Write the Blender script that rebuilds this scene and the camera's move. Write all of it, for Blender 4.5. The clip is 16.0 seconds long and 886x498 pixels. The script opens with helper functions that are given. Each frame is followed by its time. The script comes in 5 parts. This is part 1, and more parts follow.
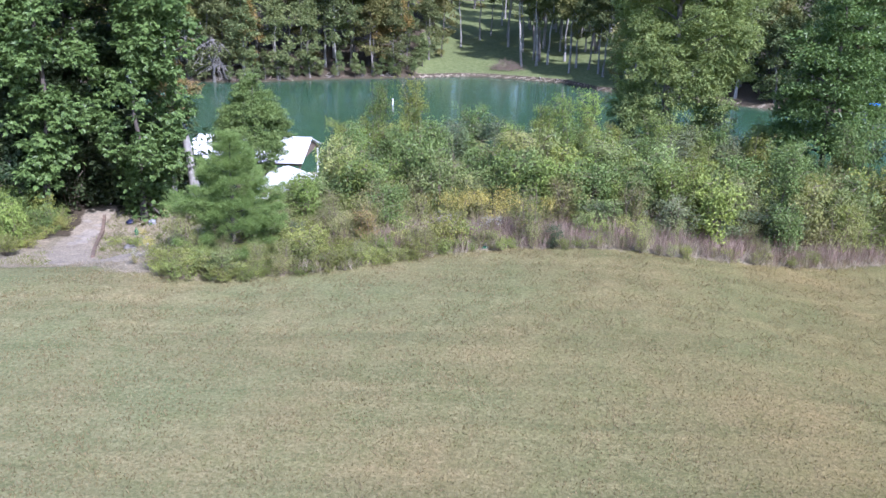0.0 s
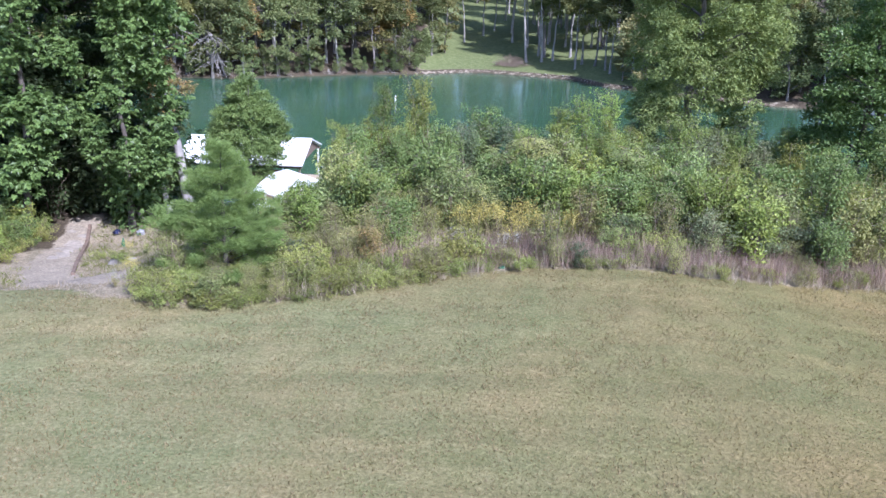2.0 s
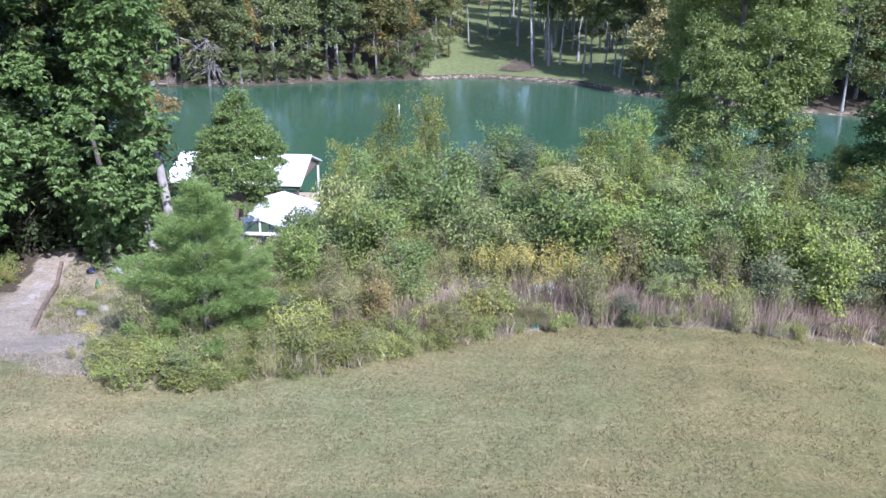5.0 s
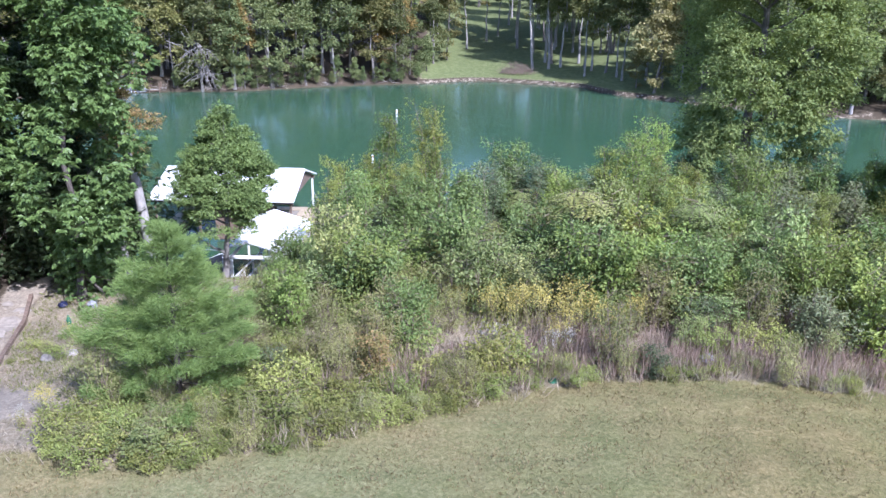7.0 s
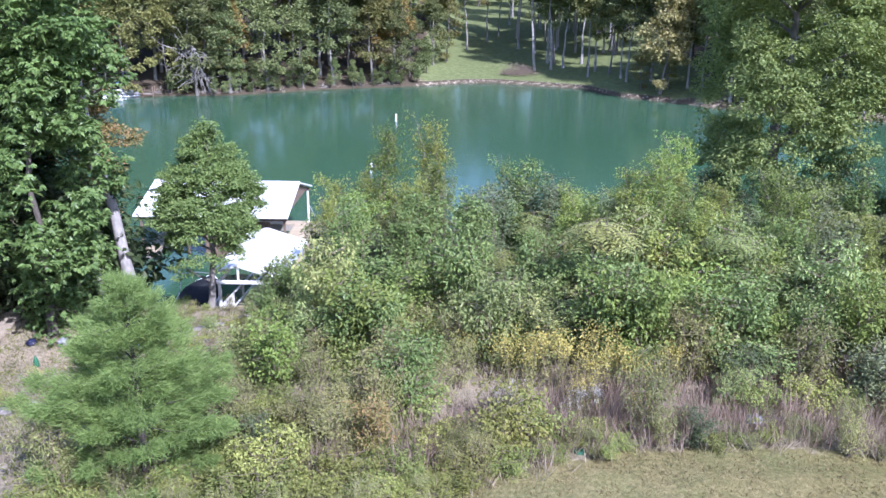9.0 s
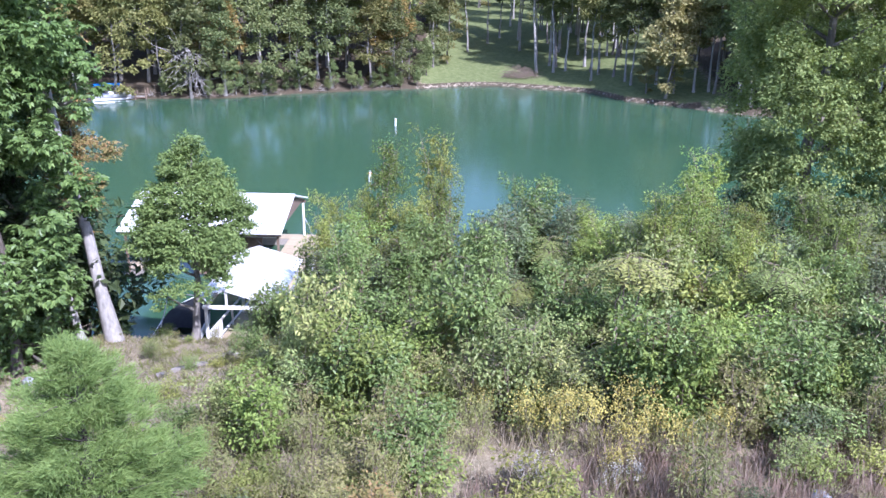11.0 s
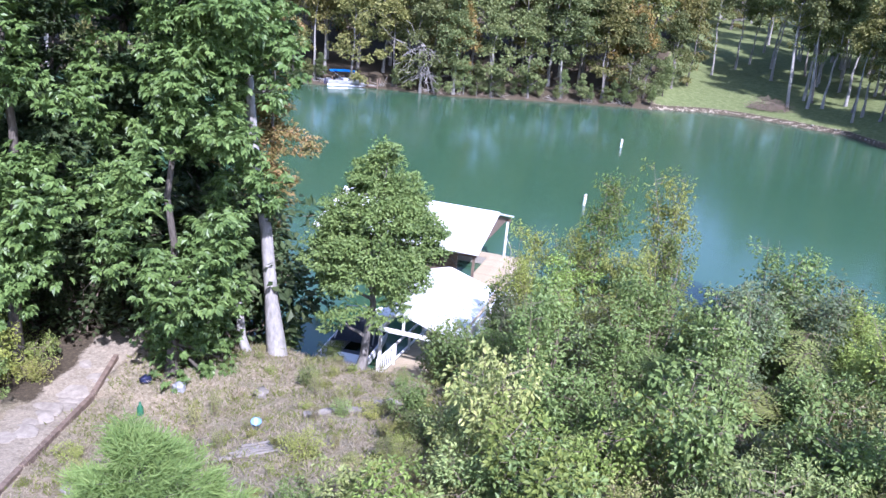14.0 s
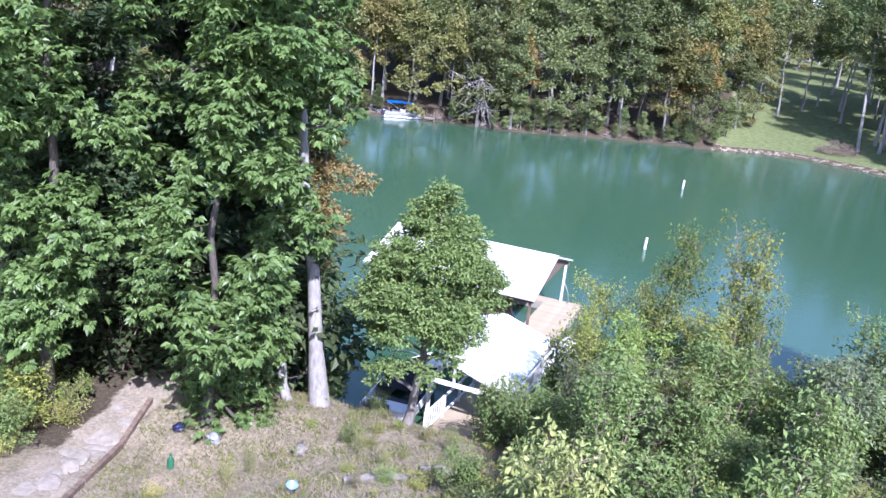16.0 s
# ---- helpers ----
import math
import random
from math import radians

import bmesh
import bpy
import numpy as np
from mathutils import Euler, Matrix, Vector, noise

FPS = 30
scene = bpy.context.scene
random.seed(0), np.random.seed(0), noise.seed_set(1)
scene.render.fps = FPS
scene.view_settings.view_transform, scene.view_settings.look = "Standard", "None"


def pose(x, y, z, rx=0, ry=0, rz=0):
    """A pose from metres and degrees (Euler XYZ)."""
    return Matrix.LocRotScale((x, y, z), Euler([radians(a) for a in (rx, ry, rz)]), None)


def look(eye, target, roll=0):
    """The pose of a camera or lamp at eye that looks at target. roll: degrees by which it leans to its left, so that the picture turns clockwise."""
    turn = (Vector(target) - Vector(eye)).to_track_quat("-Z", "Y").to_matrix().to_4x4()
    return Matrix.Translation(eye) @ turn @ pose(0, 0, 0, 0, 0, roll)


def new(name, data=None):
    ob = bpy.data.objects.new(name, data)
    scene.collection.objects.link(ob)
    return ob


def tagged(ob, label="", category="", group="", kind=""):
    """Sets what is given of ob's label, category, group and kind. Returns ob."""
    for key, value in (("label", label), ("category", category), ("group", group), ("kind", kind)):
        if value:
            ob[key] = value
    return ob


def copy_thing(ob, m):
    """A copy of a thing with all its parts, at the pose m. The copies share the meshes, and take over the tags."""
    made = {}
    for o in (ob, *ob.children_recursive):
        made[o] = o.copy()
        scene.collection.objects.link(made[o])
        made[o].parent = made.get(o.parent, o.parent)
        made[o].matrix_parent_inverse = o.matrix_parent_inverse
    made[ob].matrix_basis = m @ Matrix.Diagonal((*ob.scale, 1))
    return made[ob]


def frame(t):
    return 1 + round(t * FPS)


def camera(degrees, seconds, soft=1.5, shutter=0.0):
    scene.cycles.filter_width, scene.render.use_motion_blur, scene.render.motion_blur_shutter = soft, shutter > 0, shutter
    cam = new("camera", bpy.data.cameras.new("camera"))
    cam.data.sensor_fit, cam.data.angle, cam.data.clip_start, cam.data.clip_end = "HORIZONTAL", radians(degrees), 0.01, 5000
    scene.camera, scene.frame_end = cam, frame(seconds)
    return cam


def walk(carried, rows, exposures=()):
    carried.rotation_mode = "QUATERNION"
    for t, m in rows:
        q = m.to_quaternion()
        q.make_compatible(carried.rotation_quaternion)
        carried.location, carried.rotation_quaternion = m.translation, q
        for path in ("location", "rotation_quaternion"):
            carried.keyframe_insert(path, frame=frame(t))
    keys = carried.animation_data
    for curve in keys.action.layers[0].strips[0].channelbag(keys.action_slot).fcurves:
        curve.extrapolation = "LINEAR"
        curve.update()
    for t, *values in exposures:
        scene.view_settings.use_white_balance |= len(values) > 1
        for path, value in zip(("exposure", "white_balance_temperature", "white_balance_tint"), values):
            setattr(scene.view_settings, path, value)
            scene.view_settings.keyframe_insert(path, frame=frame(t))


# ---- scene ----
cam = camera(57.7, 16.0)
PATH = [
    (0, (0.085, 7.5, 17.384), (0.041, 9.4, 16.762), 1.5),
    (0.5, (-0.025, 8.219, 17.389), (-0.069, 10.118, 16.763), 1.6),
    (1, (-0.168, 9.061, 17.347), (-0.213, 10.959, 16.719), 1.6),
    (1.5, (-0.324, 9.888, 17.336), (-0.37, 11.786, 16.705), 1.6),
    (2, (-0.485, 10.724, 17.323), (-0.53, 12.62, 16.689), 1.6),
    (2.5, (-0.644, 11.551, 17.309), (-0.687, 13.448, 16.675), 1.6),
    (3, (-0.747, 12.398, 17.317), (-0.788, 14.294, 16.682), 1.5),
    (3.5, (-0.866, 13.272, 17.357), (-0.909, 15.169, 16.724), 1.5),
    (4, (-1.0, 14.119, 17.378), (-1.048, 16.015, 16.745), 1.5),
    (6.5, (-1.52, 18.338, 17.569), (-1.569, 20.237, 16.944), 0.7),
    (7, (-1.558, 19.142, 17.636), (-1.605, 21.04, 17.007), 0.8),
    (7.5, (-1.618, 19.963, 17.704), (-1.664, 21.861, 17.074), 0.7),
    (8, (-1.674, 20.795, 17.75), (-1.721, 22.693, 17.119), 0.6),
    (8.5, (-1.769, 21.615, 17.808), (-1.816, 23.512, 17.176), 0.5),
    (9, (-1.846, 22.482, 17.841), (-1.893, 24.379, 17.209), 0.5),
    (11.5, (-2.387, 26.51, 17.895), (-2.429, 28.408, 17.264), 0.7),
    (12, (-2.485, 27.258, 17.971), (-2.531, 29.156, 17.34), 0.7),
    (12.5, (-2.564, 28.003, 17.998), (-2.613, 29.9, 17.367), 0.7),
    (13, (-2.659, 28.787, 18.005), (-2.737, 30.684, 17.378), 0.8),
    (13.5, (-2.757, 29.916, 17.906), (-3.15, 31.772, 17.272), 4.3),
    (14, (-3.11, 31.089, 17.583), (-3.645, 32.907, 16.945), 5.2),
    (14.5, (-3.436, 31.817, 17.567), (-4.011, 33.627, 16.942), 5.7),
    (15, (-3.75, 32.432, 17.538), (-4.392, 34.233, 16.951), 6.1),
    (15.5, (-3.966, 32.782, 17.497), (-4.62, 34.581, 16.919), 6.2),
    (16, (-4.067, 32.997, 17.475), (-4.732, 34.793, 16.899), 6.2),
]
walk(cam, [(t, look(eye, target, roll)) for t, eye, target, roll in PATH], [(0, 1.05, 5340, 25), (6.5, 1.1, 5340, 25), (9.0, 1.17, 5340, 26), (11.5, 1.29, 5340, 28), (16.0, 1.31, 5340, 28)])

# ---------------------------------------------------------------- world and sun
SUN_AZ, SUN_EL = 141.0, 44.0          # degrees: where the sun stands (x east, y north), height
world = bpy.data.worlds.new("sky")
scene.world = world
world.use_nodes = True
wn = world.node_tree.nodes
wl = world.node_tree.links
sky = wn.new("ShaderNodeTexSky")
sky.sky_type = "NISHITA"
sky.sun_disc = False
sky.sun_elevation = radians(SUN_EL)
sky.sun_rotation = radians(SUN_AZ)
wl.new(sky.outputs[0], wn["Background"].inputs[0])
wn["Background"].inputs[1].default_value = 0.15
sun = new("sun", bpy.data.lights.new("sun", "SUN"))
sun.data.energy = 4.6
sun.data.angle = radians(0.55)
sun.data.color = (1.0, 0.96, 0.9)
sx, sy = math.sin(radians(SUN_AZ)), math.cos(radians(SUN_AZ))
sun.matrix_world = look((0, 0, 60), (-sx * 60, -sy * 60, 60 - 60 * math.tan(radians(SUN_EL))))


# ---------------------------------------------------------------- materials
def material(name):
    m = bpy.data.materials.new(name)
    m.use_nodes = True
    nt = m.node_tree
    return m, nt, nt.nodes["Principled BSDF"], nt.nodes["Material Output"]


def add(nt, kind, **values):
    n = nt.nodes.new("ShaderNode" + kind)
    for key, v in values.items():
        n.inputs[key.replace("_", " ")].default_value = v
    return n


def ramp(nt, fac, stops):
    r = nt.nodes.new("ShaderNodeValToRGB")
    e = r.color_ramp.elements
    while len(e) < len(stops):
        e.new(0.5)
    for el, (p, c) in zip(e, stops):
        el.position, el.color = p, (*c, 1)
    nt.links.new(fac, r.inputs[0])
    return r.outputs[0]


def mixc(nt, fac, a, b, mode="MIX"):
    n = nt.nodes.new("ShaderNodeMix")
    n.data_type, n.blend_type = "RGBA", mode
    for socket, v in ((n.inputs[0], fac), (n.inputs[6], a), (n.inputs[7], b)):
        if isinstance(v, (int, float)):
            socket.default_value = v
        elif isinstance(v, tuple):
            socket.default_value = (*v, 1)
        else:
            nt.links.new(v, socket)
    return n.outputs[2]


def noise_of(nt, scale, detail=4.0, rough=0.6, vec=None, stretch=None):
    n = add(nt, "TexNoise", Scale=scale, Detail=detail, Roughness=rough)
    if vec is None:
        vec = nt.nodes.new("ShaderNodeTexCoord").outputs["Object"]
    if stretch:
        mp = nt.nodes.new("ShaderNodeMapping")
        mp.inputs["Scale"].default_value = stretch
        nt.links.new(vec, mp.inputs[0])
        vec = mp.outputs[0]
    nt.links.new(vec, n.inputs["Vector"])
    return n.outputs[0]


def bump(nt, bsdf, height, strength=0.4, distance=0.02):
    b = add(nt, "Bump", Strength=strength, Distance=distance)
    nt.links.new(height, b.inputs["Height"])
    nt.links.new(b.outputs[0], bsdf.inputs["Normal"])


def leaf_material(name, stops, rough=0.5, through_light=0.22, gloss=0.35, vary=1.0):
    """Foliage: each leaf takes its own tone, each plant a slight shift; light shines through a part."""
    m, nt, bsdf, out = material(name)
    geo = nt.nodes.new("ShaderNodeNewGeometry")
    info = nt.nodes.new("ShaderNodeObjectInfo")
    calm = add(nt, "MapRange", To_Min=0.16, To_Max=0.8)
    nt.links.new(geo.outputs["Random Per Island"], calm.inputs[0])
    col = ramp(nt, calm.outputs[0], stops)
    patch = noise_of(nt, 0.9, 3.0, 0.6)
    col = mixc(nt, 0.45, col, ramp(nt, patch, [(0.3, (0.54, 0.59, 0.61)), (0.7, (1.15, 1.1, 1.08))]), "MULTIPLY")
    hue = add(nt, "HueSaturation", Saturation=1.0, Value=1.0)
    span = add(nt, "MapRange", To_Min=0.482 - 0.026 * vary, To_Max=0.482 + 0.014 * vary)
    nt.links.new(info.outputs["Random"], span.inputs[0])
    nt.links.new(span.outputs[0], hue.inputs["Hue"])
    tone = add(nt, "MapRange", To_Min=1 - 0.34 * vary, To_Max=1 + 0.24 * vary)
    shuffle = nt.nodes.new("ShaderNodeMath")
    shuffle.operation = "FRACT"
    scaled = nt.nodes.new("ShaderNodeMath")
    scaled.operation = "MULTIPLY"
    scaled.inputs[1].default_value = 17.3
    nt.links.new(info.outputs["Random"], scaled.inputs[0])
    nt.links.new(scaled.outputs[0], shuffle.inputs[0])
    nt.links.new(shuffle.outputs[0], tone.inputs[0])
    nt.links.new(tone.outputs[0], hue.inputs["Value"])
    nt.links.new(col, hue.inputs["Color"])
    nt.links.new(hue.outputs[0], bsdf.inputs["Base Color"])
    bsdf.inputs["Roughness"].default_value = rough
    bsdf.inputs["Specular IOR Level"].default_value = gloss * 0.5
    tr = nt.nodes.new("ShaderNodeBsdfTranslucent")
    warm = mixc(nt, 1.0, hue.outputs[0], (1.2, 1.2, 0.65), "MULTIPLY")
    nt.links.new(warm, tr.inputs[0])
    mix = add(nt, "MixShader", Fac=through_light)
    nt.links.new(bsdf.outputs[0], mix.inputs[1])
    nt.links.new(tr.outputs[0], mix.inputs[2])
    nt.links.new(mix.outputs[0], out.inputs[0])
    return m


def plain(name, a, b, scale=6.0, rough=0.7, metal=0.0, relief=0.3, stretch=None, spec=0.4):
    m, nt, bsdf, _ = material(name)
    n = noise_of(nt, scale, 5.0, 0.65, stretch=stretch)
    big = noise_of(nt, scale * 0.17, 3.0, 0.6)
    info = nt.nodes.new("ShaderNodeObjectInfo")
    col = ramp(nt, n, [(0.3, a), (0.7, b)])
    col = mixc(nt, 0.5, col, ramp(nt, big, [(0.3, (0.75, 0.75, 0.75)), (0.7, (1.1, 1.1, 1.1))]), "MULTIPLY")
    col = mixc(nt, 0.35, col, ramp(nt, info.outputs["Random"], [(0.0, (0.72, 0.72, 0.72)), (1.0, (1.12, 1.12, 1.12))]), "MULTIPLY")
    nt.links.new(col, bsdf.inputs["Base Color"])
    bsdf.inputs["Roughness"].default_value = rough
    bsdf.inputs["Metallic"].default_value = metal
    bsdf.inputs["Specular IOR Level"].default_value = spec
    if relief:
        bump(nt, bsdf, n, relief, 0.02)
    return m


OAK = leaf_material("oak_leaves", [(0.0, (0.05, 0.1, 0.03)), (0.5, (0.102, 0.185, 0.053)), (0.85, (0.158, 0.262, 0.08)), (1.0, (0.26, 0.33, 0.12))], 0.4, 0.24, 0.5, 0.15)
MAPLE = leaf_material("maple_leaves", [(0.0, (0.08, 0.14, 0.042)), (0.6, (0.15, 0.235, 0.07)), (1.0, (0.245, 0.33, 0.115))], 0.45, 0.22, 0.45, 0.15)
TURNING = leaf_material("turning_leaves", [(0.0, (0.16, 0.18, 0.055)), (0.45, (0.26, 0.24, 0.08)), (0.8, (0.38, 0.27, 0.11)), (1.0, (0.46, 0.29, 0.16))], 0.55, 0.25, 0.3, 0.3)
YELLOWGREEN = leaf_material("yellow_green_leaves", [(0.0, (0.1, 0.15, 0.048)), (0.5, (0.195, 0.26, 0.085)), (1.0, (0.34, 0.385, 0.15))], 0.45, 0.22, 0.5, 1.3)
HICKORY = leaf_material("hickory_leaves", [(0.0, (0.11, 0.175, 0.06)), (0.5, (0.205, 0.285, 0.096)), (1.0, (0.34, 0.41, 0.15))], 0.5, 0.32, 0.4, 0.0)
# grove foliage: a darker green with the shade under the canopy in it
SHADELEAF = leaf_material("shaded_leaves", [(0.0, (0.034, 0.069, 0.030)), (0.6, (0.068, 0.112, 0.046)), (1.0, (0.123, 0.163, 0.075))], 0.45, 0.25)
GREYLEAF = leaf_material("grey_green_leaves", [(0.0, (0.065, 0.1, 0.045)), (0.6, (0.125, 0.17, 0.078)), (1.0, (0.22, 0.26, 0.14))], 0.45, 0.18, 0.5, 1.2)
BRIGHT = leaf_material("bright_sapling_leaves", [(0.0, (0.11, 0.17, 0.04)), (0.6, (0.205, 0.285, 0.066)), (1.0, (0.33, 0.4, 0.11))], 0.5, 0.24, 0.4, 1.3)
SUMAC = leaf_material("sumac_leaves", [(0.0, (0.15, 0.2, 0.06)), (0.6, (0.25, 0.32, 0.1)), (1.0, (0.38, 0.42, 0.16))], 0.5)
BRAMBLE = leaf_material("bramble_leaves", [(0.0, (0.12, 0.17, 0.045)), (0.5, (0.225, 0.285, 0.08)), (0.95, (0.33, 0.375, 0.13)), (1.0, (0.34, 0.2, 0.11))], 0.55, 0.28, 0.3, 1.1)
WEED = leaf_material("weed_leaves", [(0.0, (0.14, 0.175, 0.06)), (0.5, (0.245, 0.275, 0.1)), (1.0, (0.4, 0.385, 0.18))], 0.7)
NEEDLE = leaf_material("pine_needles", [(0.0, (0.1, 0.175, 0.055)), (0.6, (0.19, 0.3, 0.092)), (1.0, (0.3, 0.41, 0.15))], 0.55, 0.32, 0.3, 0.0)
GOLD = leaf_material("goldenrod_blossom", [(0.0, (0.32, 0.31, 0.08)), (0.6, (0.48, 0.45, 0.12)), (1.0, (0.6, 0.57, 0.2))], 0.7, 0.22, 0.3, 0.15)
YELLOWLEAF = leaf_material("yellow_autumn_leaves", [(0.0, (0.18, 0.19, 0.075)), (0.6, (0.32, 0.315, 0.125)), (1.0, (0.45, 0.42, 0.18))], 0.55, 0.25, 0.3, 0.2)
WHITEFLOWER = leaf_material("white_blossom", [(0.0, (0.32, 0.32, 0.26)), (1.0, (0.55, 0.54, 0.47))], 0.7)
STRAW = leaf_material("dry_grass", [(0.0, (0.16, 0.145, 0.08)), (0.35, (0.34, 0.275, 0.2)), (0.7, (0.46, 0.375, 0.285)), (1.0, (0.6, 0.52, 0.4))], 0.8, 0.25, 0.2)
OLIVE = leaf_material("olive_grass", [(0.0, (0.22, 0.2, 0.12)), (0.5, (0.36, 0.325, 0.22)), (1.0, (0.52, 0.47, 0.36))], 0.8, 0.25, 0.2)
TURF = leaf_material("turf_blades", [(0.0, (0.17, 0.152, 0.076)), (0.5, (0.24, 0.207, 0.108)), (1.0, (0.385, 0.33, 0.19))], 0.7, 0.45, 0.2, 0.0)
FARGREEN = leaf_material("far_green_leaves", [(0.0, (0.072, 0.115, 0.046)), (0.5, (0.152, 0.21, 0.082)), (1.0, (0.285, 0.335, 0.145))], 0.55, 0.24, 0.3, 0.9)
FAROLIVE = leaf_material("far_olive_leaves", [(0.0, (0.1, 0.12, 0.04)), (0.5, (0.2, 0.215, 0.07)), (1.0, (0.36, 0.335, 0.125))], 0.55)
FARORANGE = leaf_material("far_autumn_leaves", [(0.0, (0.13, 0.13, 0.04)), (0.5, (0.25, 0.215, 0.062)), (1.0, (0.4, 0.31, 0.1))], 0.55, 0.22, 0.3, 0.5)
BARK = plain("grey_bark", (0.1, 0.09, 0.08), (0.26, 0.24, 0.215), 5.0, 0.9, 0, 0.8, (3, 3, 0.6))
DARKBARK = plain("dark_bark", (0.05, 0.042, 0.035), (0.14, 0.12, 0.1), 6.0, 0.9, 0, 0.6, (3, 3, 0.6))
PALEBARK = plain("pale_bark", (0.19, 0.18, 0.165), (0.38, 0.36, 0.335), 4.0, 0.85, 0, 0.5, (2, 2, 0.7))
OLDWOOD = plain("bleached_driftwood", (0.11, 0.1, 0.085), (0.26, 0.235, 0.205), 5.0, 0.9, 0, 0.6)
DEADWOOD = plain("bleached_wood", (0.2, 0.18, 0.16), (0.36, 0.34, 0.31), 6.0, 0.9, 0, 0.3)
TWIG = plain("twigs", (0.12, 0.09, 0.065), (0.28, 0.22, 0.17), 9.0, 0.9, 0, 0.2)
ROOF = plain("white_painted_metal", (0.74, 0.74, 0.75), (0.84, 0.84, 0.84), 1.6, 0.35, 0.0, 0.05)
WHITE = plain("white_paint", (0.68, 0.68, 0.66), (0.8, 0.8, 0.78), 4.0, 0.5, 0.0, 0.1)
DECK = plain("weathered_pine_boards", (0.3, 0.24, 0.155), (0.47, 0.395, 0.275), 5.0, 0.8, 0, 0.3, (0.6, 5, 5))
GREYWOOD = plain("grey_weathered_timber", (0.2, 0.18, 0.155), (0.38, 0.35, 0.31), 5.0, 0.9, 0, 0.5, (4, 0.6, 4))
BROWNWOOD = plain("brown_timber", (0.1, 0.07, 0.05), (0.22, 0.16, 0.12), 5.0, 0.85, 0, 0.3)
STEEL = plain("galvanised_steel", (0.4, 0.41, 0.43), (0.55, 0.56, 0.57), 8.0, 0.4, 0.9, 0.05)
CANVAS = plain("black_canvas", (0.02, 0.022, 0.028), (0.045, 0.048, 0.055), 7.0, 0.8, 0, 0.2)
BLUECLOTH = plain("blue_canvas", (0.01, 0.17, 0.52), (0.025, 0.26, 0.68), 3.0, 0.6, 0, 0.1)
PURPLE = plain("violet_blue_tarp", (0.08, 0.06, 0.25), (0.14, 0.11, 0.36), 3.0, 0.5, 0, 0.1)
TEAL = plain("teal_float", (0.04, 0.22, 0.3), (0.08, 0.34, 0.42), 3.0, 0.5, 0, 0.1)
BLUEPLASTIC = plain("pale_blue_plastic", (0.16, 0.3, 0.5), (0.26, 0.42, 0.62), 5.0, 0.35, 0, 0.05)
NAVY = plain("navy_plastic", (0.012, 0.015, 0.04), (0.025, 0.03, 0.08), 5.0, 0.4, 0, 0.05)
GREENPLASTIC = plain("green_plastic", (0.02, 0.1, 0.05), (0.04, 0.15, 0.08), 5.0, 0.4, 0, 0.05)
GREYSACK = plain("grey_white_sack", (0.17, 0.18, 0.2), (0.36, 0.36, 0.37), 6.0, 0.6, 0, 0.4)
STONE = plain("pale_stone", (0.17, 0.155, 0.13), (0.36, 0.33, 0.29), 5.0, 0.9, 0, 0.6)
PATHSTONE = plain("worn_flagstone", (0.21, 0.18, 0.145), (0.35, 0.31, 0.255), 5.0, 0.9, 0, 0.6)
SIDING = plain("pale_grey_siding", (0.5, 0.51, 0.52), (0.62, 0.63, 0.64), 2.0, 0.7, 0, 0.1, (0.5, 0.5, 14))
SHINGLE = plain("brown_shingles", (0.08, 0.065, 0.055), (0.16, 0.135, 0.115), 7.0, 0.9, 0, 0.4)
GLASSDARK, _nt, _b, _o = material("window_glass")
_b.inputs["Base Color"].default_value = (0.02, 0.025, 0.03, 1)
_b.inputs["Roughness"].default_value = 0.05


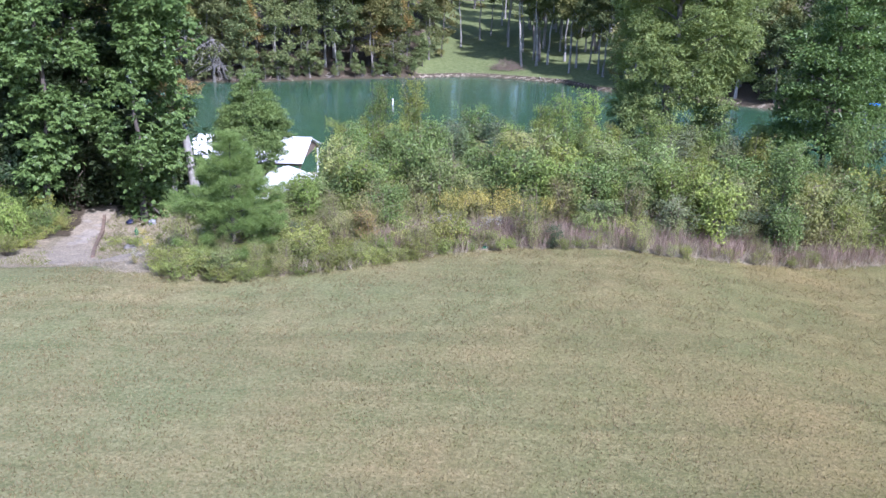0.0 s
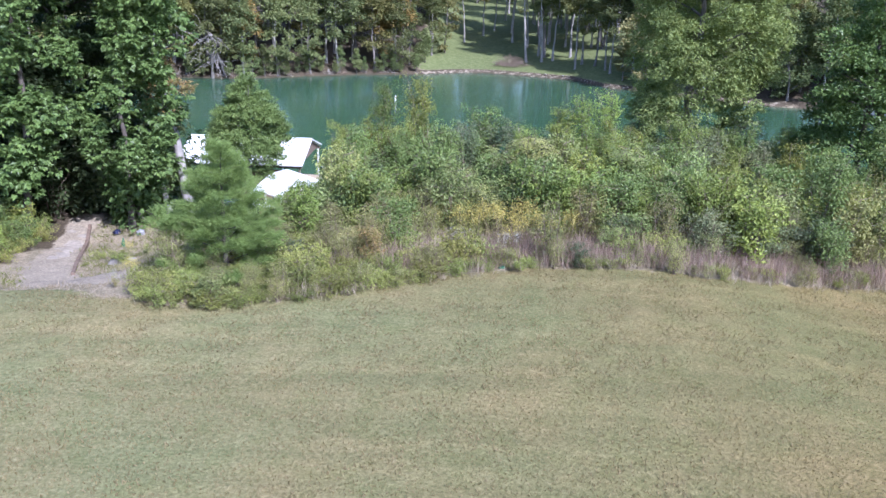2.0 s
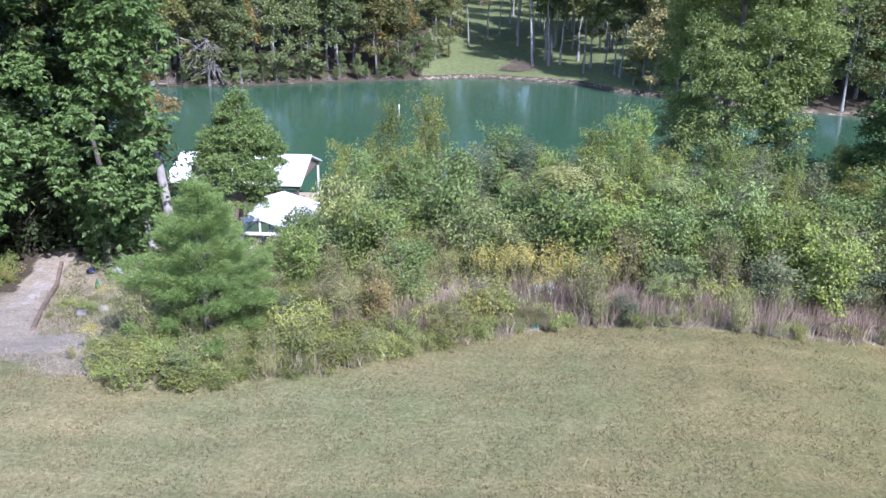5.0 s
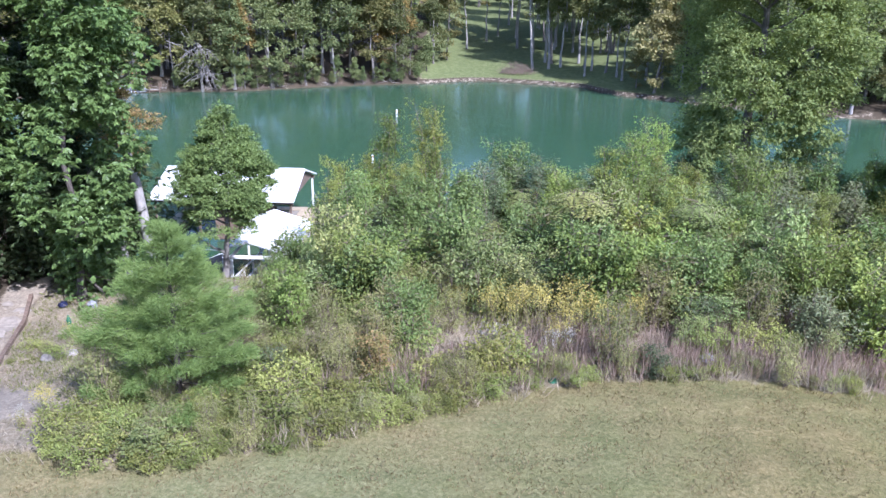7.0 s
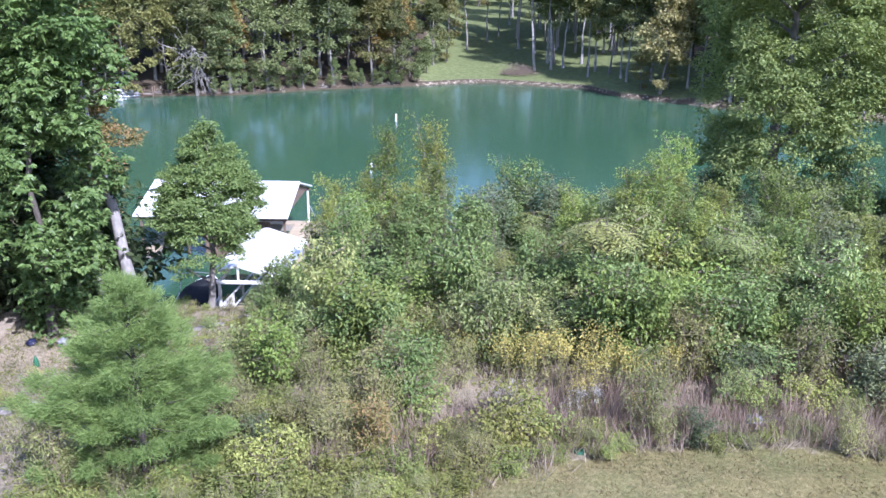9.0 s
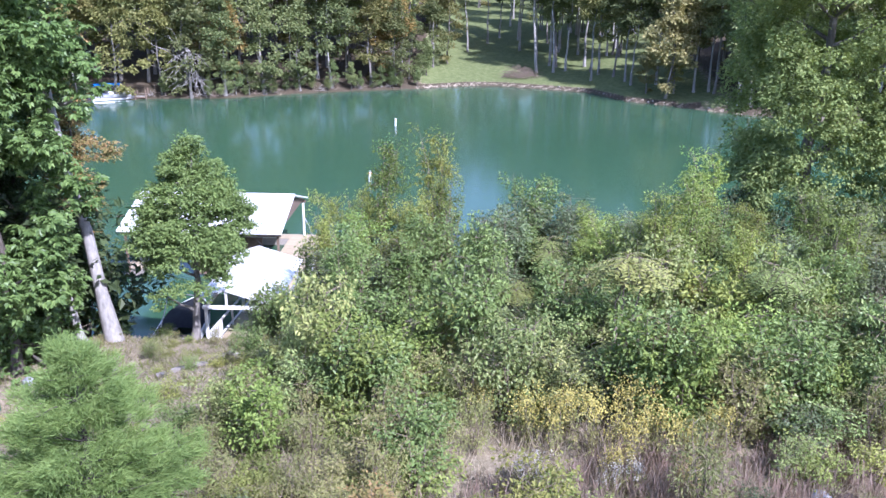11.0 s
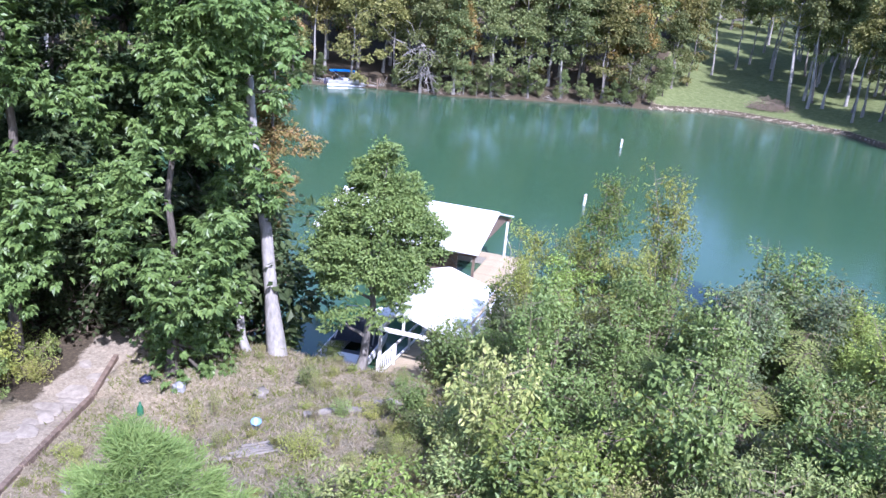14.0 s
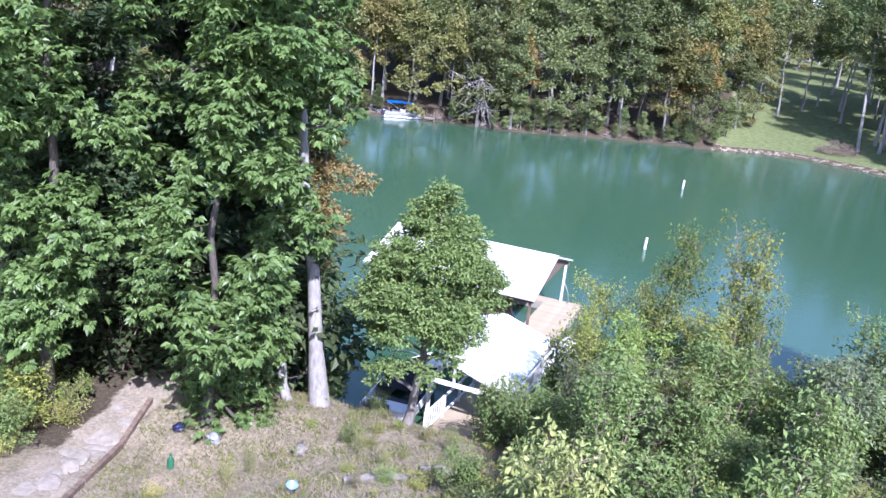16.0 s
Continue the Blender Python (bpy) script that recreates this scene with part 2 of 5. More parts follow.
def ground_material():
    m, nt, bsdf, _ = material("ground_cover")

    def zone(name):
        a = nt.nodes.new("ShaderNodeAttribute")
        a.attribute_name = name
        return a.outputs["Fac"]

    fine = noise_of(nt, 9.0, 6.0, 0.75)
    mid = noise_of(nt, 1.3, 5.0, 0.65)
    big = noise_of(nt, 0.16, 4.0, 0.6)
    streak = noise_of(nt, 0.9, 4.0, 0.6, stretch=(0.12, 1.4, 1.0))
    grass = ramp(nt, fine, [(0.3, (0.098, 0.093, 0.043)), (0.5, (0.174, 0.152, 0.073)), (0.72, (0.282, 0.24, 0.132))])
    grass = mixc(nt, 0.4, grass, ramp(nt, mid, [(0.32, (0.68, 0.82, 0.6)), (0.55, (1.0, 1.0, 1.0)), (0.75, (1.2, 1.1, 1.05))]), "MULTIPLY")
    grass = mixc(nt, 0.6, grass, ramp(nt, big, [(0.35, (0.8, 0.98, 0.85)), (0.65, (1.15, 1.05, 1.0))]), "MULTIPLY")
    grass = mixc(nt, 0.5, grass, ramp(nt, streak, [(0.35, (0.74, 0.8, 0.72)), (0.65, (1.18, 1.14, 1.1))]), "MULTIPLY")
    where = nt.nodes.new("ShaderNodeSeparateXYZ")
    nt.links.new(nt.nodes.new("ShaderNodeTexCoord").outputs["Object"], where.inputs[0])
    # lawn tint along x: pale bluish haze painted in westwards, browner turf eastwards
    east = add(nt, "MapRange", From_Min=-9.0, From_Max=12.0)
    nt.links.new(where.outputs[0], east.inputs[0])
    grass = mixc(nt, 0.8, grass, ramp(nt, east.outputs[0], [(0.0, (1.08, 1.14, 1.2)), (0.5, (0.98, 0.97, 0.95)), (1.0, (0.88, 0.83, 0.72))]), "MULTIPLY")
    mown = noise_of(nt, 0.55, 3.0, 0.55, stretch=(0.16, 2.2, 1.0))
    grass = mixc(nt, 0.28, grass, ramp(nt, mown, [(0.4, (0.84, 0.88, 0.82)), (0.6, (1.12, 1.1, 1.08))]), "MULTIPLY")
    soil = ramp(nt, fine, [(0.3, (0.15, 0.13, 0.09)), (0.5, (0.26, 0.225, 0.17)), (0.72, (0.42, 0.37, 0.3))])
    soil = mixc(nt, 0.7, soil, ramp(nt, mid, [(0.35, (0.6, 0.62, 0.5)), (0.7, (1.25, 1.15, 1.0))]), "MULTIPLY")
    dirt = ramp(nt, fine, [(0.3, (0.19, 0.16, 0.115)), (0.55, (0.32, 0.275, 0.21)), (0.75, (0.46, 0.405, 0.325))])
    dirt = mixc(nt, 0.6, dirt, ramp(nt, mid, [(0.35, (0.7, 0.7, 0.7)), (0.65, (1.1, 1.08, 1.05))]), "MULTIPLY")
    # brown leaf litter, made darker to carry the shade under the trees
    shaded_litter = ramp(nt, fine, [(0.3, (0.04, 0.033, 0.022)), (0.55, (0.08, 0.064, 0.043)), (0.75, (0.15, 0.118, 0.08))])
    park = ramp(nt, mid, [(0.3, (0.085, 0.105, 0.042)), (0.5, (0.122, 0.146, 0.056)), (0.7, (0.165, 0.185, 0.085))])

    def edged(name):
        a = nt.nodes.new("ShaderNodeMath")
        a.operation = "ADD"
        nt.links.new(zone(name), a.inputs[0])
        b = add(nt, "MapRange", From_Min=0.3, From_Max=0.7, To_Min=-0.28, To_Max=0.28)
        nt.links.new(noise_of(nt, 1.6, 6.0, 0.7), b.inputs[0])
        nt.links.new(b.outputs[0], a.inputs[1])
        c = add(nt, "MapRange", From_Min=0.4, From_Max=0.6)
        nt.links.new(a.outputs[0], c.inputs[0])
        return c.outputs[0]

    col = mixc(nt, edged("lawn"), soil, grass)
    col = mixc(nt, edged("shaded_litter"), col, shaded_litter)
    col = mixc(nt, edged("park"), col, park)
    col = mixc(nt, edged("dirt"), col, dirt)
    nt.links.new(col, bsdf.inputs["Base Color"])
    bsdf.inputs["Roughness"].default_value = 0.95
    bsdf.inputs["Specular IOR Level"].default_value = 0.15
    bump(nt, bsdf, fine, 0.9, 0.06)
    return m


def water_material():
    m, nt, bsdf, _ = material("green_lake_water")
    big = noise_of(nt, 0.03, 3.0, 0.5)
    col = ramp(nt, big, [(0.3, (0.031, 0.076, 0.04)), (0.7, (0.038, 0.087, 0.047))])
    nt.links.new(col, bsdf.inputs["Base Color"])
    bsdf.inputs["Roughness"].default_value = 0.15
    bsdf.inputs["IOR"].default_value = 1.33
    wave = noise_of(nt, 1.1, 3.0, 0.55, stretch=(0.7, 1.3, 1.0))
    bump(nt, bsdf, wave, 0.16, 0.05)
    return m


GROUND, WATER = ground_material(), water_material()


# ---------------------------------------------------------------- mesh helpers
def mesh_of(name, verts, faces, mat, smooth=False):
    """A mesh from arrays of corners and faces that all have the same number of corners."""
    verts, faces = np.asarray(verts, np.float32), np.asarray(faces, np.int32)
    me = bpy.data.meshes.new(name)
    k = faces.shape[1]
    me.vertices.add(len(verts))
    me.vertices.foreach_set("co", verts.ravel())
    me.loops.add(faces.size)
    me.loops.foreach_set("vertex_index", faces.ravel())
    me.polygons.add(len(faces))
    me.polygons.foreach_set("loop_start", np.arange(0, faces.size, k, dtype=np.int32))
    me.polygons.foreach_set("use_smooth", np.full(len(faces), smooth))
    me.update(calc_edges=True)
    me.materials.append(mat)
    return me


def part(name, data, mat, parent, label=""):
    """Links a mesh, or a bmesh, as one object under a thing or a part."""
    if isinstance(data, bmesh.types.BMesh):
        me = bpy.data.meshes.new(name)
        data.to_mesh(me)
        data.free()
        me.materials.append(mat)
        data = me
    ob = new(name, data)
    ob.parent = parent
    if name in ("branchwork", "stem", "needle_cover", "foliage", "crown", "frond_cover", "leafage", "blossom"):
        tagged(ob, kind="stuff")
    if label:
        tagged(ob, label)
    return ob


def thing(name, label, category, m=None, group="", kind=""):
    ob = new(name)
    ob.empty_display_size = 0.2
    ob.matrix_world = m if m is not None else Matrix.Identity(4)
    return tagged(ob, label, category, group, kind)


def box(bm, lo, hi, bevel=0.0, m=None):
    vs = [bm.verts.new((x, y, z)) for x in (lo[0], hi[0]) for y in (lo[1], hi[1]) for z in (lo[2], hi[2])]
    fs = [bm.faces.new([vs[i] for i in f]) for f in ((0, 1, 3, 2), (4, 6, 7, 5), (0, 4, 5, 1), (2, 3, 7, 6), (0, 2, 6, 4), (1, 5, 7, 3))]
    if bevel:
        bmesh.ops.bevel(bm, geom=list({e for f in fs for e in f.edges}), offset=bevel, segments=2, affect="EDGES", profile=0.6)
    if m is not None:
        bmesh.ops.transform(bm, matrix=m, verts=list({v for v in bm.verts if v in vs} if not bevel else bm.verts))
    return bm


def boxed(lo, hi, bevel=0.01):
    return box(bmesh.new(), lo, hi, bevel)


def tube_arrays(points, radii, sides=7):
    """Corners and quads of a tube along points."""
    points, radii = np.asarray(points, float), np.asarray(radii, float)
    n = len(points)
    tang = np.gradient(points, axis=0)
    tang /= np.linalg.norm(tang, axis=1)[:, None] + 1e-9
    ref = np.where(np.abs(tang[:, 2:3]) > 0.9, np.array([[1.0, 0, 0]]), np.array([[0, 0, 1.0]]))
    a = np.cross(tang, ref)
    a /= np.linalg.norm(a, axis=1)[:, None] + 1e-9
    b = np.cross(tang, a)
    ang = np.linspace(0, 2 * np.pi, sides, endpoint=False)
    v = points[:, None] + radii[:, None, None] * (np.cos(ang)[None, :, None] * a[:, None] + np.sin(ang)[None, :, None] * b[:, None])
    i = np.arange(n - 1)[:, None] * sides
    j = np.arange(sides)[None]
    k = (j + 1) % sides
    f = np.stack([i + j, i + k, i + sides + k, i + sides + j], -1).reshape(-1, 4)
    return v.reshape(-1, 3), f


def merge(chunks):
    vs, fs, at = [], [], 0
    for v, f in chunks:
        vs.append(v)
        fs.append(f + at)
        at += len(v)
    return np.concatenate(vs), np.concatenate(fs)


def unit(v):
    return v / (np.linalg.norm(v, axis=-1, keepdims=True) + 1e-9)


def leaf_arrays(P, D, N, length, width, fold=0.25):
    """Folded leaves with base P, axis D, upper side N: four corners and two triangles each."""
    D, N = unit(D), unit(N)
    S = unit(np.cross(D, N))
    N = np.cross(S, D)
    length, width = np.broadcast_to(length, len(P))[:, None], np.broadcast_to(width, len(P))[:, None]
    mid = P + D * length * 0.45 + N * width * fold
    v = np.stack([P, mid - S * width * 0.5, P + D * length, mid + S * width * 0.5], 1).reshape(-1, 3)
    i = np.arange(len(P))[:, None] * 4
    f = np.concatenate([i + np.array([[0, 2, 1]]), i + np.array([[0, 3, 2]])], 1).reshape(-1, 3)
    return v, f


def clump_leaves(rng, centres, radii, count, length, flat=0.7, droop=0.35, aspect=0.55, out_from=None):
    """Leaves on lumpy clumps: count leaves to each clump."""
    n = len(centres)
    centres = np.repeat(centres, count, 0)
    radii = np.repeat(radii, count, 0)[:, None]
    d = unit(rng.normal(size=(n * count, 3)))
    r = rng.uniform(0.35, 1.0, (n * count, 1)) ** 0.6
    P = centres + d * r * radii * np.array([1, 1, flat])
    away = unit(P - out_from) if out_from is not None else d
    N = unit(d * 0.7 + away * 0.3 + np.array([0, 0, 0.6]) + rng.normal(size=d.shape) * 0.24)
    D = unit(d * np.array([1, 1, 0.3]) + away * 0.4 + rng.normal(size=d.shape) * 0.5 - np.array([0, 0, droop]))
    L = length * rng.uniform(0.6, 1.3, n * count)
    return leaf_arrays(P, D, N, L, L * aspect)


def clump_whorls(rng, centres, radii, count, length, flat=0.7, droop=0.5, aspect=0.52, leaflets=5):
    """Clumps of compound leaves: each a fan of drooping leaflets round the end of a stalk."""
    n = len(centres) * count
    d = unit(rng.normal(size=(n, 3)))
    P = np.repeat(centres, count, 0) + d * (rng.uniform(0.3, 1.0, (n, 1)) ** 0.6) * np.repeat(radii, count, 0)[:, None] * np.array([1, 1, flat])
    out = unit(d * np.array([1, 1, 0.3]) + rng.normal(size=d.shape) * 0.3 - np.array([0, 0, droop * 0.5]))
    up = unit(d * 0.55 + np.array([0, 0, 0.75]) + rng.normal(size=d.shape) * 0.22)
    side = unit(np.cross(out, up))
    size = length * rng.uniform(0.65, 1.3, n)
    chunks = []
    for turn in np.linspace(-1.15, 1.15, leaflets):
        D = unit(out * math.cos(turn) + side * math.sin(turn) - np.array([0, 0, droop * 0.6]) + rng.normal(size=d.shape) * 0.12)
        L = size * (1.0 - 0.28 * abs(turn)) * rng.uniform(0.85, 1.15, n)
        chunks.append(leaf_arrays(P + D * 0.03, D, up + rng.normal(size=d.shape) * 0.12, L, L * aspect))
    return merge(chunks)


def wander(rng, a, b, n=6, bend=0.06):
    a, b = np.asarray(a, float), np.asarray(b, float)
    t = np.linspace(0, 1, n)[:, None]
    size = np.linalg.norm(b - a)
    off = np.cumsum(rng.normal(size=(n, 3)) * bend * size / n ** 0.5, 0) * t * (1 - t) * 2.5
    return a + (b - a) * t + off


def crown_points(rng, n, centre, radii, lump=0.25, low=-0.9, shell=0.55):
    """Clump centres through the outer part of an uneven crown."""
    d = unit(rng.normal(size=(n * 3, 3)))
    d = d[d[:, 2] > low][:n]
    bulge = 1 + lump * (np.sin(d[:, 0] * 3.1 + 1.3) * np.cos(d[:, 1] * 2.7) + 0.7 * np.sin(d[:, 2] * 5.0 + d[:, 0] * 2.0))
    r = np.minimum(rng.uniform(shell, 1.0, len(d)) * bulge, 1.08)
    return np.asarray(centre) + d * r[:, None] * np.asarray(radii)


def build_tree(rng, name, label, height, crown_low, radius, leaf, bark, clumps=90, per=120, leaf_len=0.2, clump_r=1.0,
               trunk_r=0.25, lean=(0, 0), group="", category="tree", top_taper=0.6, one_sided=None, aspect=0.55, limbs=14, flat=0.5, shell=0.55, sprays=7, spray_r=1.0, veil=0, sag=0.12, whorls=0):
    """A broad-leaved tree at the origin: a tapered trunk, limbs and a crown of many small leaves."""
    ob = thing(name, label, category, group=group)
    top = np.array([lean[0], lean[1], height * 0.93])
    spine = wander(rng, (0, 0, -0.4), top, 9, 0.05)
    tt = np.linspace(0, 1, 9)
    rad = trunk_r * (1 - 0.85 * tt) * (1 + 0.55 * np.exp(-tt * 16))
    part("trunk", mesh_of("trunk", *tube_arrays(spine, rad, 9), bark, True), bark, ob)
    mid = (crown_low + height) / 2
    half = (height - crown_low) / 2
    boughs = max(8, clumps // sprays)
    pts = crown_points(rng, boughs, (0, 0, 0), (1, 1, 1), shell=shell)
    wide = np.linalg.norm(pts[:, :2], axis=1, keepdims=True)
    pts[:, :2] *= np.clip(wide, 0.15, 1) ** -0.45
    zz = pts[:, 2]
    squeeze = np.where(zz > 0, 1 - top_taper * np.clip(zz, 0, 1) ** 1.5, 1 - 0.25 * np.clip(-zz, 0, 1) ** 2)
    pts = pts * np.stack([radius * squeeze, radius * squeeze, np.full_like(zz, half)], 1)
    pts[:, 2] += mid
    tip = np.linspace(0.6, 0.97, 6)
    spire = np.stack([rng.normal(size=6) * 0.25 * radius * (1 - tip), rng.normal(size=6) * 0.25 * radius * (1 - tip), tip * height], 1)
    pts = np.concatenate([pts, spire])
    if veil:
        vs = rng.uniform(crown_low / height, 0.95, veil)
        va = rng.uniform(-2.2, -0.1, veil)
        vr = rng.uniform(0.5, 1.4, veil)
        veil_pts = np.stack([np.cos(va) * vr, np.sin(va) * vr, vs * height], 1)
    if one_sided is not None:
        pts[:, :2] += np.asarray(one_sided) * (0.4 + 0.6 * (height - pts[:, 2:3]) / height)
    if veil:
        pts = np.concatenate([pts, veil_pts])
    k = np.clip(pts[:, 2] / (height * 0.93), 0, 1)[:, None]
    pts[:, :2] += (np.asarray(lean)[None] * k)
    ends = pts
    a = rng.uniform(0, 6.28, (len(pts), sprays))
    r = spray_r * rng.uniform(0.15, 1.0, (len(pts), sprays)) ** 0.7 * rng.uniform(0.7, 1.3, (len(pts), 1))
    out = unit(pts[:, :2] - np.asarray(lean) * k)
    off = np.stack([np.cos(a) * r, np.sin(a) * r, rng.normal(size=a.shape) * (0.16 + sag - 0.12) - sag * r], -1)
    off[..., 2] -= 0.3 * (off[..., 0] * out[:, None, 0] + off[..., 1] * out[:, None, 1])
    pts = (pts[:, None] + off).reshape(-1, 3)
    chunks = []
    for p in ends[rng.permutation(len(ends))[:limbs]]:
        s = np.clip((p[2] - 0.28 * radius) / (height * 0.93), 0.12, 0.92)
        a = np.array([np.interp(s, tt, spine[:, c]) for c in range(3)])
        r0 = np.interp(s, tt, rad) * 0.55
        chunks.append(tube_arrays(wander(rng, a, p, 6, 0.1), np.linspace(r0, 0.02, 6), 5))
    part("branchwork", mesh_of("branchwork", *merge(chunks), bark, True), bark, ob)
    cr = clump_r * rng.uniform(0.6, 1.35, len(pts))
    if whorls:
        v, f = clump_whorls(rng, pts, cr, whorls, leaf_len, flat)
    else:
        v, f = clump_leaves(rng, pts, cr, per, leaf_len, flat, out_from=np.array([lean[0] * 0.5, lean[1] * 0.5, mid - half * 0.3]), aspect=aspect)
    part("crown", mesh_of("crown", v, f, leaf), leaf, ob)
    return ob


def put(ob, x, y, turn=0.0, size=1.0, z=None, tall=1.0):
    m = pose(x, y, ground(x, y) if z is None else z, 0, 0, turn) @ Matrix.Diagonal((size, size, size * tall, 1))
    return copy_thing(ob, m)


# ---------------------------------------------------------------- the lie of the land
def ease(a, b, v):
    t = np.clip((v - a) / (b - a), 0, 1)
    return t * t * (3 - 2 * t)


NEAR_X = [-400, -120, -60, -30, -18, -10, -3, 6, 14, 22, 30, 44, 80, 160, 400]
NEAR_Y = [30, 44, 58, 61, 60.5, 60.8, 64.5, 67, 68, 66, 60, 50, 40, 30, 20]
FAR_X = [-400, -120, -80, -62, -56, -48, -41, -32, -22, -10, -2, 4, 11, 20, 24, 29, 37, 52, 75, 120, 400]
FAR_Y = [90, 118, 134, 146, 149, 152, 152, 158, 163.5, 168, 173, 173.5, 170.5, 165.5, 156, 152, 144.5, 136, 131, 122, 90]
BANK_D = [-60, -20, -3, 0, 0.8, 2, 5, 9, 12, 17, 21, 60]
BANK_Z = [-6, -4, -1.0, 0, 1.0, 1.9, 3.8, 4.9, 5.6, 6.4, 6.9, 7.3]


def ground_array(x, y):
    d = np.interp(x, NEAR_X, NEAR_Y) - y
    near = np.interp(d, BANK_D, BANK_Z)
    inland = ease(6, 12, d)
    near = near - inland * (1.6 * ease(-10.5, -17, x) * (1 - 0.85 * ease(18, 27, d)) + 1.1 * ease(7, 18, x) + 0.03 * np.clip(x - 18, 0, 60))
    near = near + 0.12 * np.sin(x * 0.31 + 0.7) * np.sin(y * 0.23) * inland
    e = y - np.interp(x, FAR_X, FAR_Y)
    wood = ease(-2, -14, x) + ease(34, 48, x)
    far = np.where(e < 0, e * 0.3, np.minimum(0.55, e * 0.7) + np.clip(e - 1.5, 0, 400) * (0.13 + 0.09 * wood) * (1 - 0.0009 * np.clip(e, 0, 400)))
    far = far + 0.25 * np.sin(x * 0.19) * np.sin(y * 0.13 + 1) * ease(2, 12, e)
    return np.maximum(np.maximum(near, far), -5)


def ground(x, y):
    return float(ground_array(np.array([float(x)]), np.array([float(y)]))[0])


LAWN_X = [-400, -30, -22, -17.5, -15.5, -12.5, -9, -4.5, -1, 2.3, 6.5, 9, 12, 16, 20, 40, 400]
LAWN_Y = [34, 34, 35, 37, 37.0, 35.1, 34.6, 36.2, 38.0, 39.3, 39.6, 39.2, 39.7, 41, 42.5, 44, 44]
TRACK = [(-13.4, 38.3, 0.9), (-16.0, 39.4, 1.5), (-17.9, 42.0, 1.15), (-19.4, 45.4, 0.95), (-20.4, 48.4, 0.85), (-21.1, 51.5, 0.8), (-21.6, 56.0, 0.7)]


def track_mask(x, y):
    best = np.zeros_like(x)
    for (x0, y0, w0), (x1, y1, w1) in zip(TRACK, TRACK[1:]):
        t = np.clip(((x - x0) * (x1 - x0) + (y - y0) * (y1 - y0)) / ((x1 - x0) ** 2 + (y1 - y0) ** 2), 0, 1)
        dist = np.hypot(x - x0 - t * (x1 - x0), y - y0 - t * (y1 - y0))
        best = np.maximum(best, 1 - ease(0.75, 1.2, dist / (w0 + t * (w1 - w0))))
    return best


def build_ground():
    gx = np.concatenate([np.linspace(-1500, -140, 18), np.arange(-130, -32, 4.0), np.arange(-30, 30, 0.45), np.arange(32, 131, 4.0), np.linspace(140, 1500, 18)])
    gy = np.concatenate([np.linspace(-900, -40, 12), np.arange(-30, 20, 2.5), np.arange(20, 72, 0.45), np.arange(73, 140, 3.0), np.arange(140, 200, 1.0), np.arange(202, 300, 5.0), np.linspace(320, 1800, 20)])
    X, Y = np.meshgrid(gx, gy)
    x, y = X.ravel(), Y.ravel()
    z = ground_array(x, y)
    jit = np.random.default_rng(3).normal(size=len(x)) * 0.035
    z = z + np.where((y > 30) & (y < 70) & (np.abs(x) < 30), jit, 0)
    nx = len(gx)
    i = (np.arange(len(gy) - 1)[:, None] * nx + np.arange(nx - 1)[None]).ravel()
    me = mesh_of("ground", np.stack([x, y, z], 1), np.stack([i, i + 1, i + nx + 1, i + nx], 1), GROUND, True)
    d = np.interp(x, NEAR_X, NEAR_Y) - y
    e = y - np.interp(x, FAR_X, FAR_Y)
    lawn = ease(1.2, -0.2, y - np.interp(x, LAWN_X, LAWN_Y))
    park = ease(0.5, 3, e) * ease(-12, -8, x) * (1 - ease(33, 42, x) * 0.8)
    # mask of the litter that is coloured dark for tree shade
    shaded_litter = np.clip(ease(-1.5, -0.3, e) * (1 - park) + ease(-19, -21.5, x) * ease(47, 50, y) * (e < -20) + ease(0.2, 3, d) * ease(-1, 2, x) * ease(46, 50, y) * (e < -20), 0, 1)
    shore = ease(-0.6, 0.1, e) * ease(1.5, 0.7, e) * ease(-13, -9, x)
    dirt = np.clip(np.maximum(track_mask(x, y), shore * 0.55), 0, 1)
    for name, v in (("lawn", lawn), ("park", park), ("shaded_litter", shaded_litter), ("dirt", dirt)):
        a = me.attributes.new(name, "FLOAT", "POINT")
        a.data.foreach_set("value", v.astype(np.float32))
    tagged(new("ground", me), "mown lawn falling to a rough grassy bank and wooded lake shores", "ground", kind="structure")


build_ground()
wv = [(-1500, -200, 0), (1500, -200, 0), (1500, 900, 0), (-1500, 900, 0)]
tagged(new("water", mesh_of("water", wv, [(0, 1, 2, 3)], WATER)), "calm green lake water with dark tree reflections", "lake", kind="structure")


# ---------------------------------------------------------------- trees on the near bank
def rng_of(seed):
    return np.random.default_rng(seed)


def settle(ob, x, y, turn=0.0, z=None):
    ob.matrix_world = pose(x, y, ground(x, y) if z is None else z, 0, 0, turn)
    return ob


NEAR_TREES = "large trees on the near bank"


def near_tree(seed, name, label, x, y, height, low, r, leaf, bark, clumps, trunk_r, leaf_len=0.21, clump_r=0.48, per=54, z=None, **more):
    ob = build_tree(rng_of(seed), name, label, height, low, r, leaf, bark, clumps, per, leaf_len, clump_r, trunk_r, group=NEAR_TREES, **{"flat": 0.4, "shell": 0.45, "limbs": 24, "sprays": 10, "spray_r": 0.85, **more})
    ob.matrix_world = pose(x, y, ground(x, y) if z is None else z)


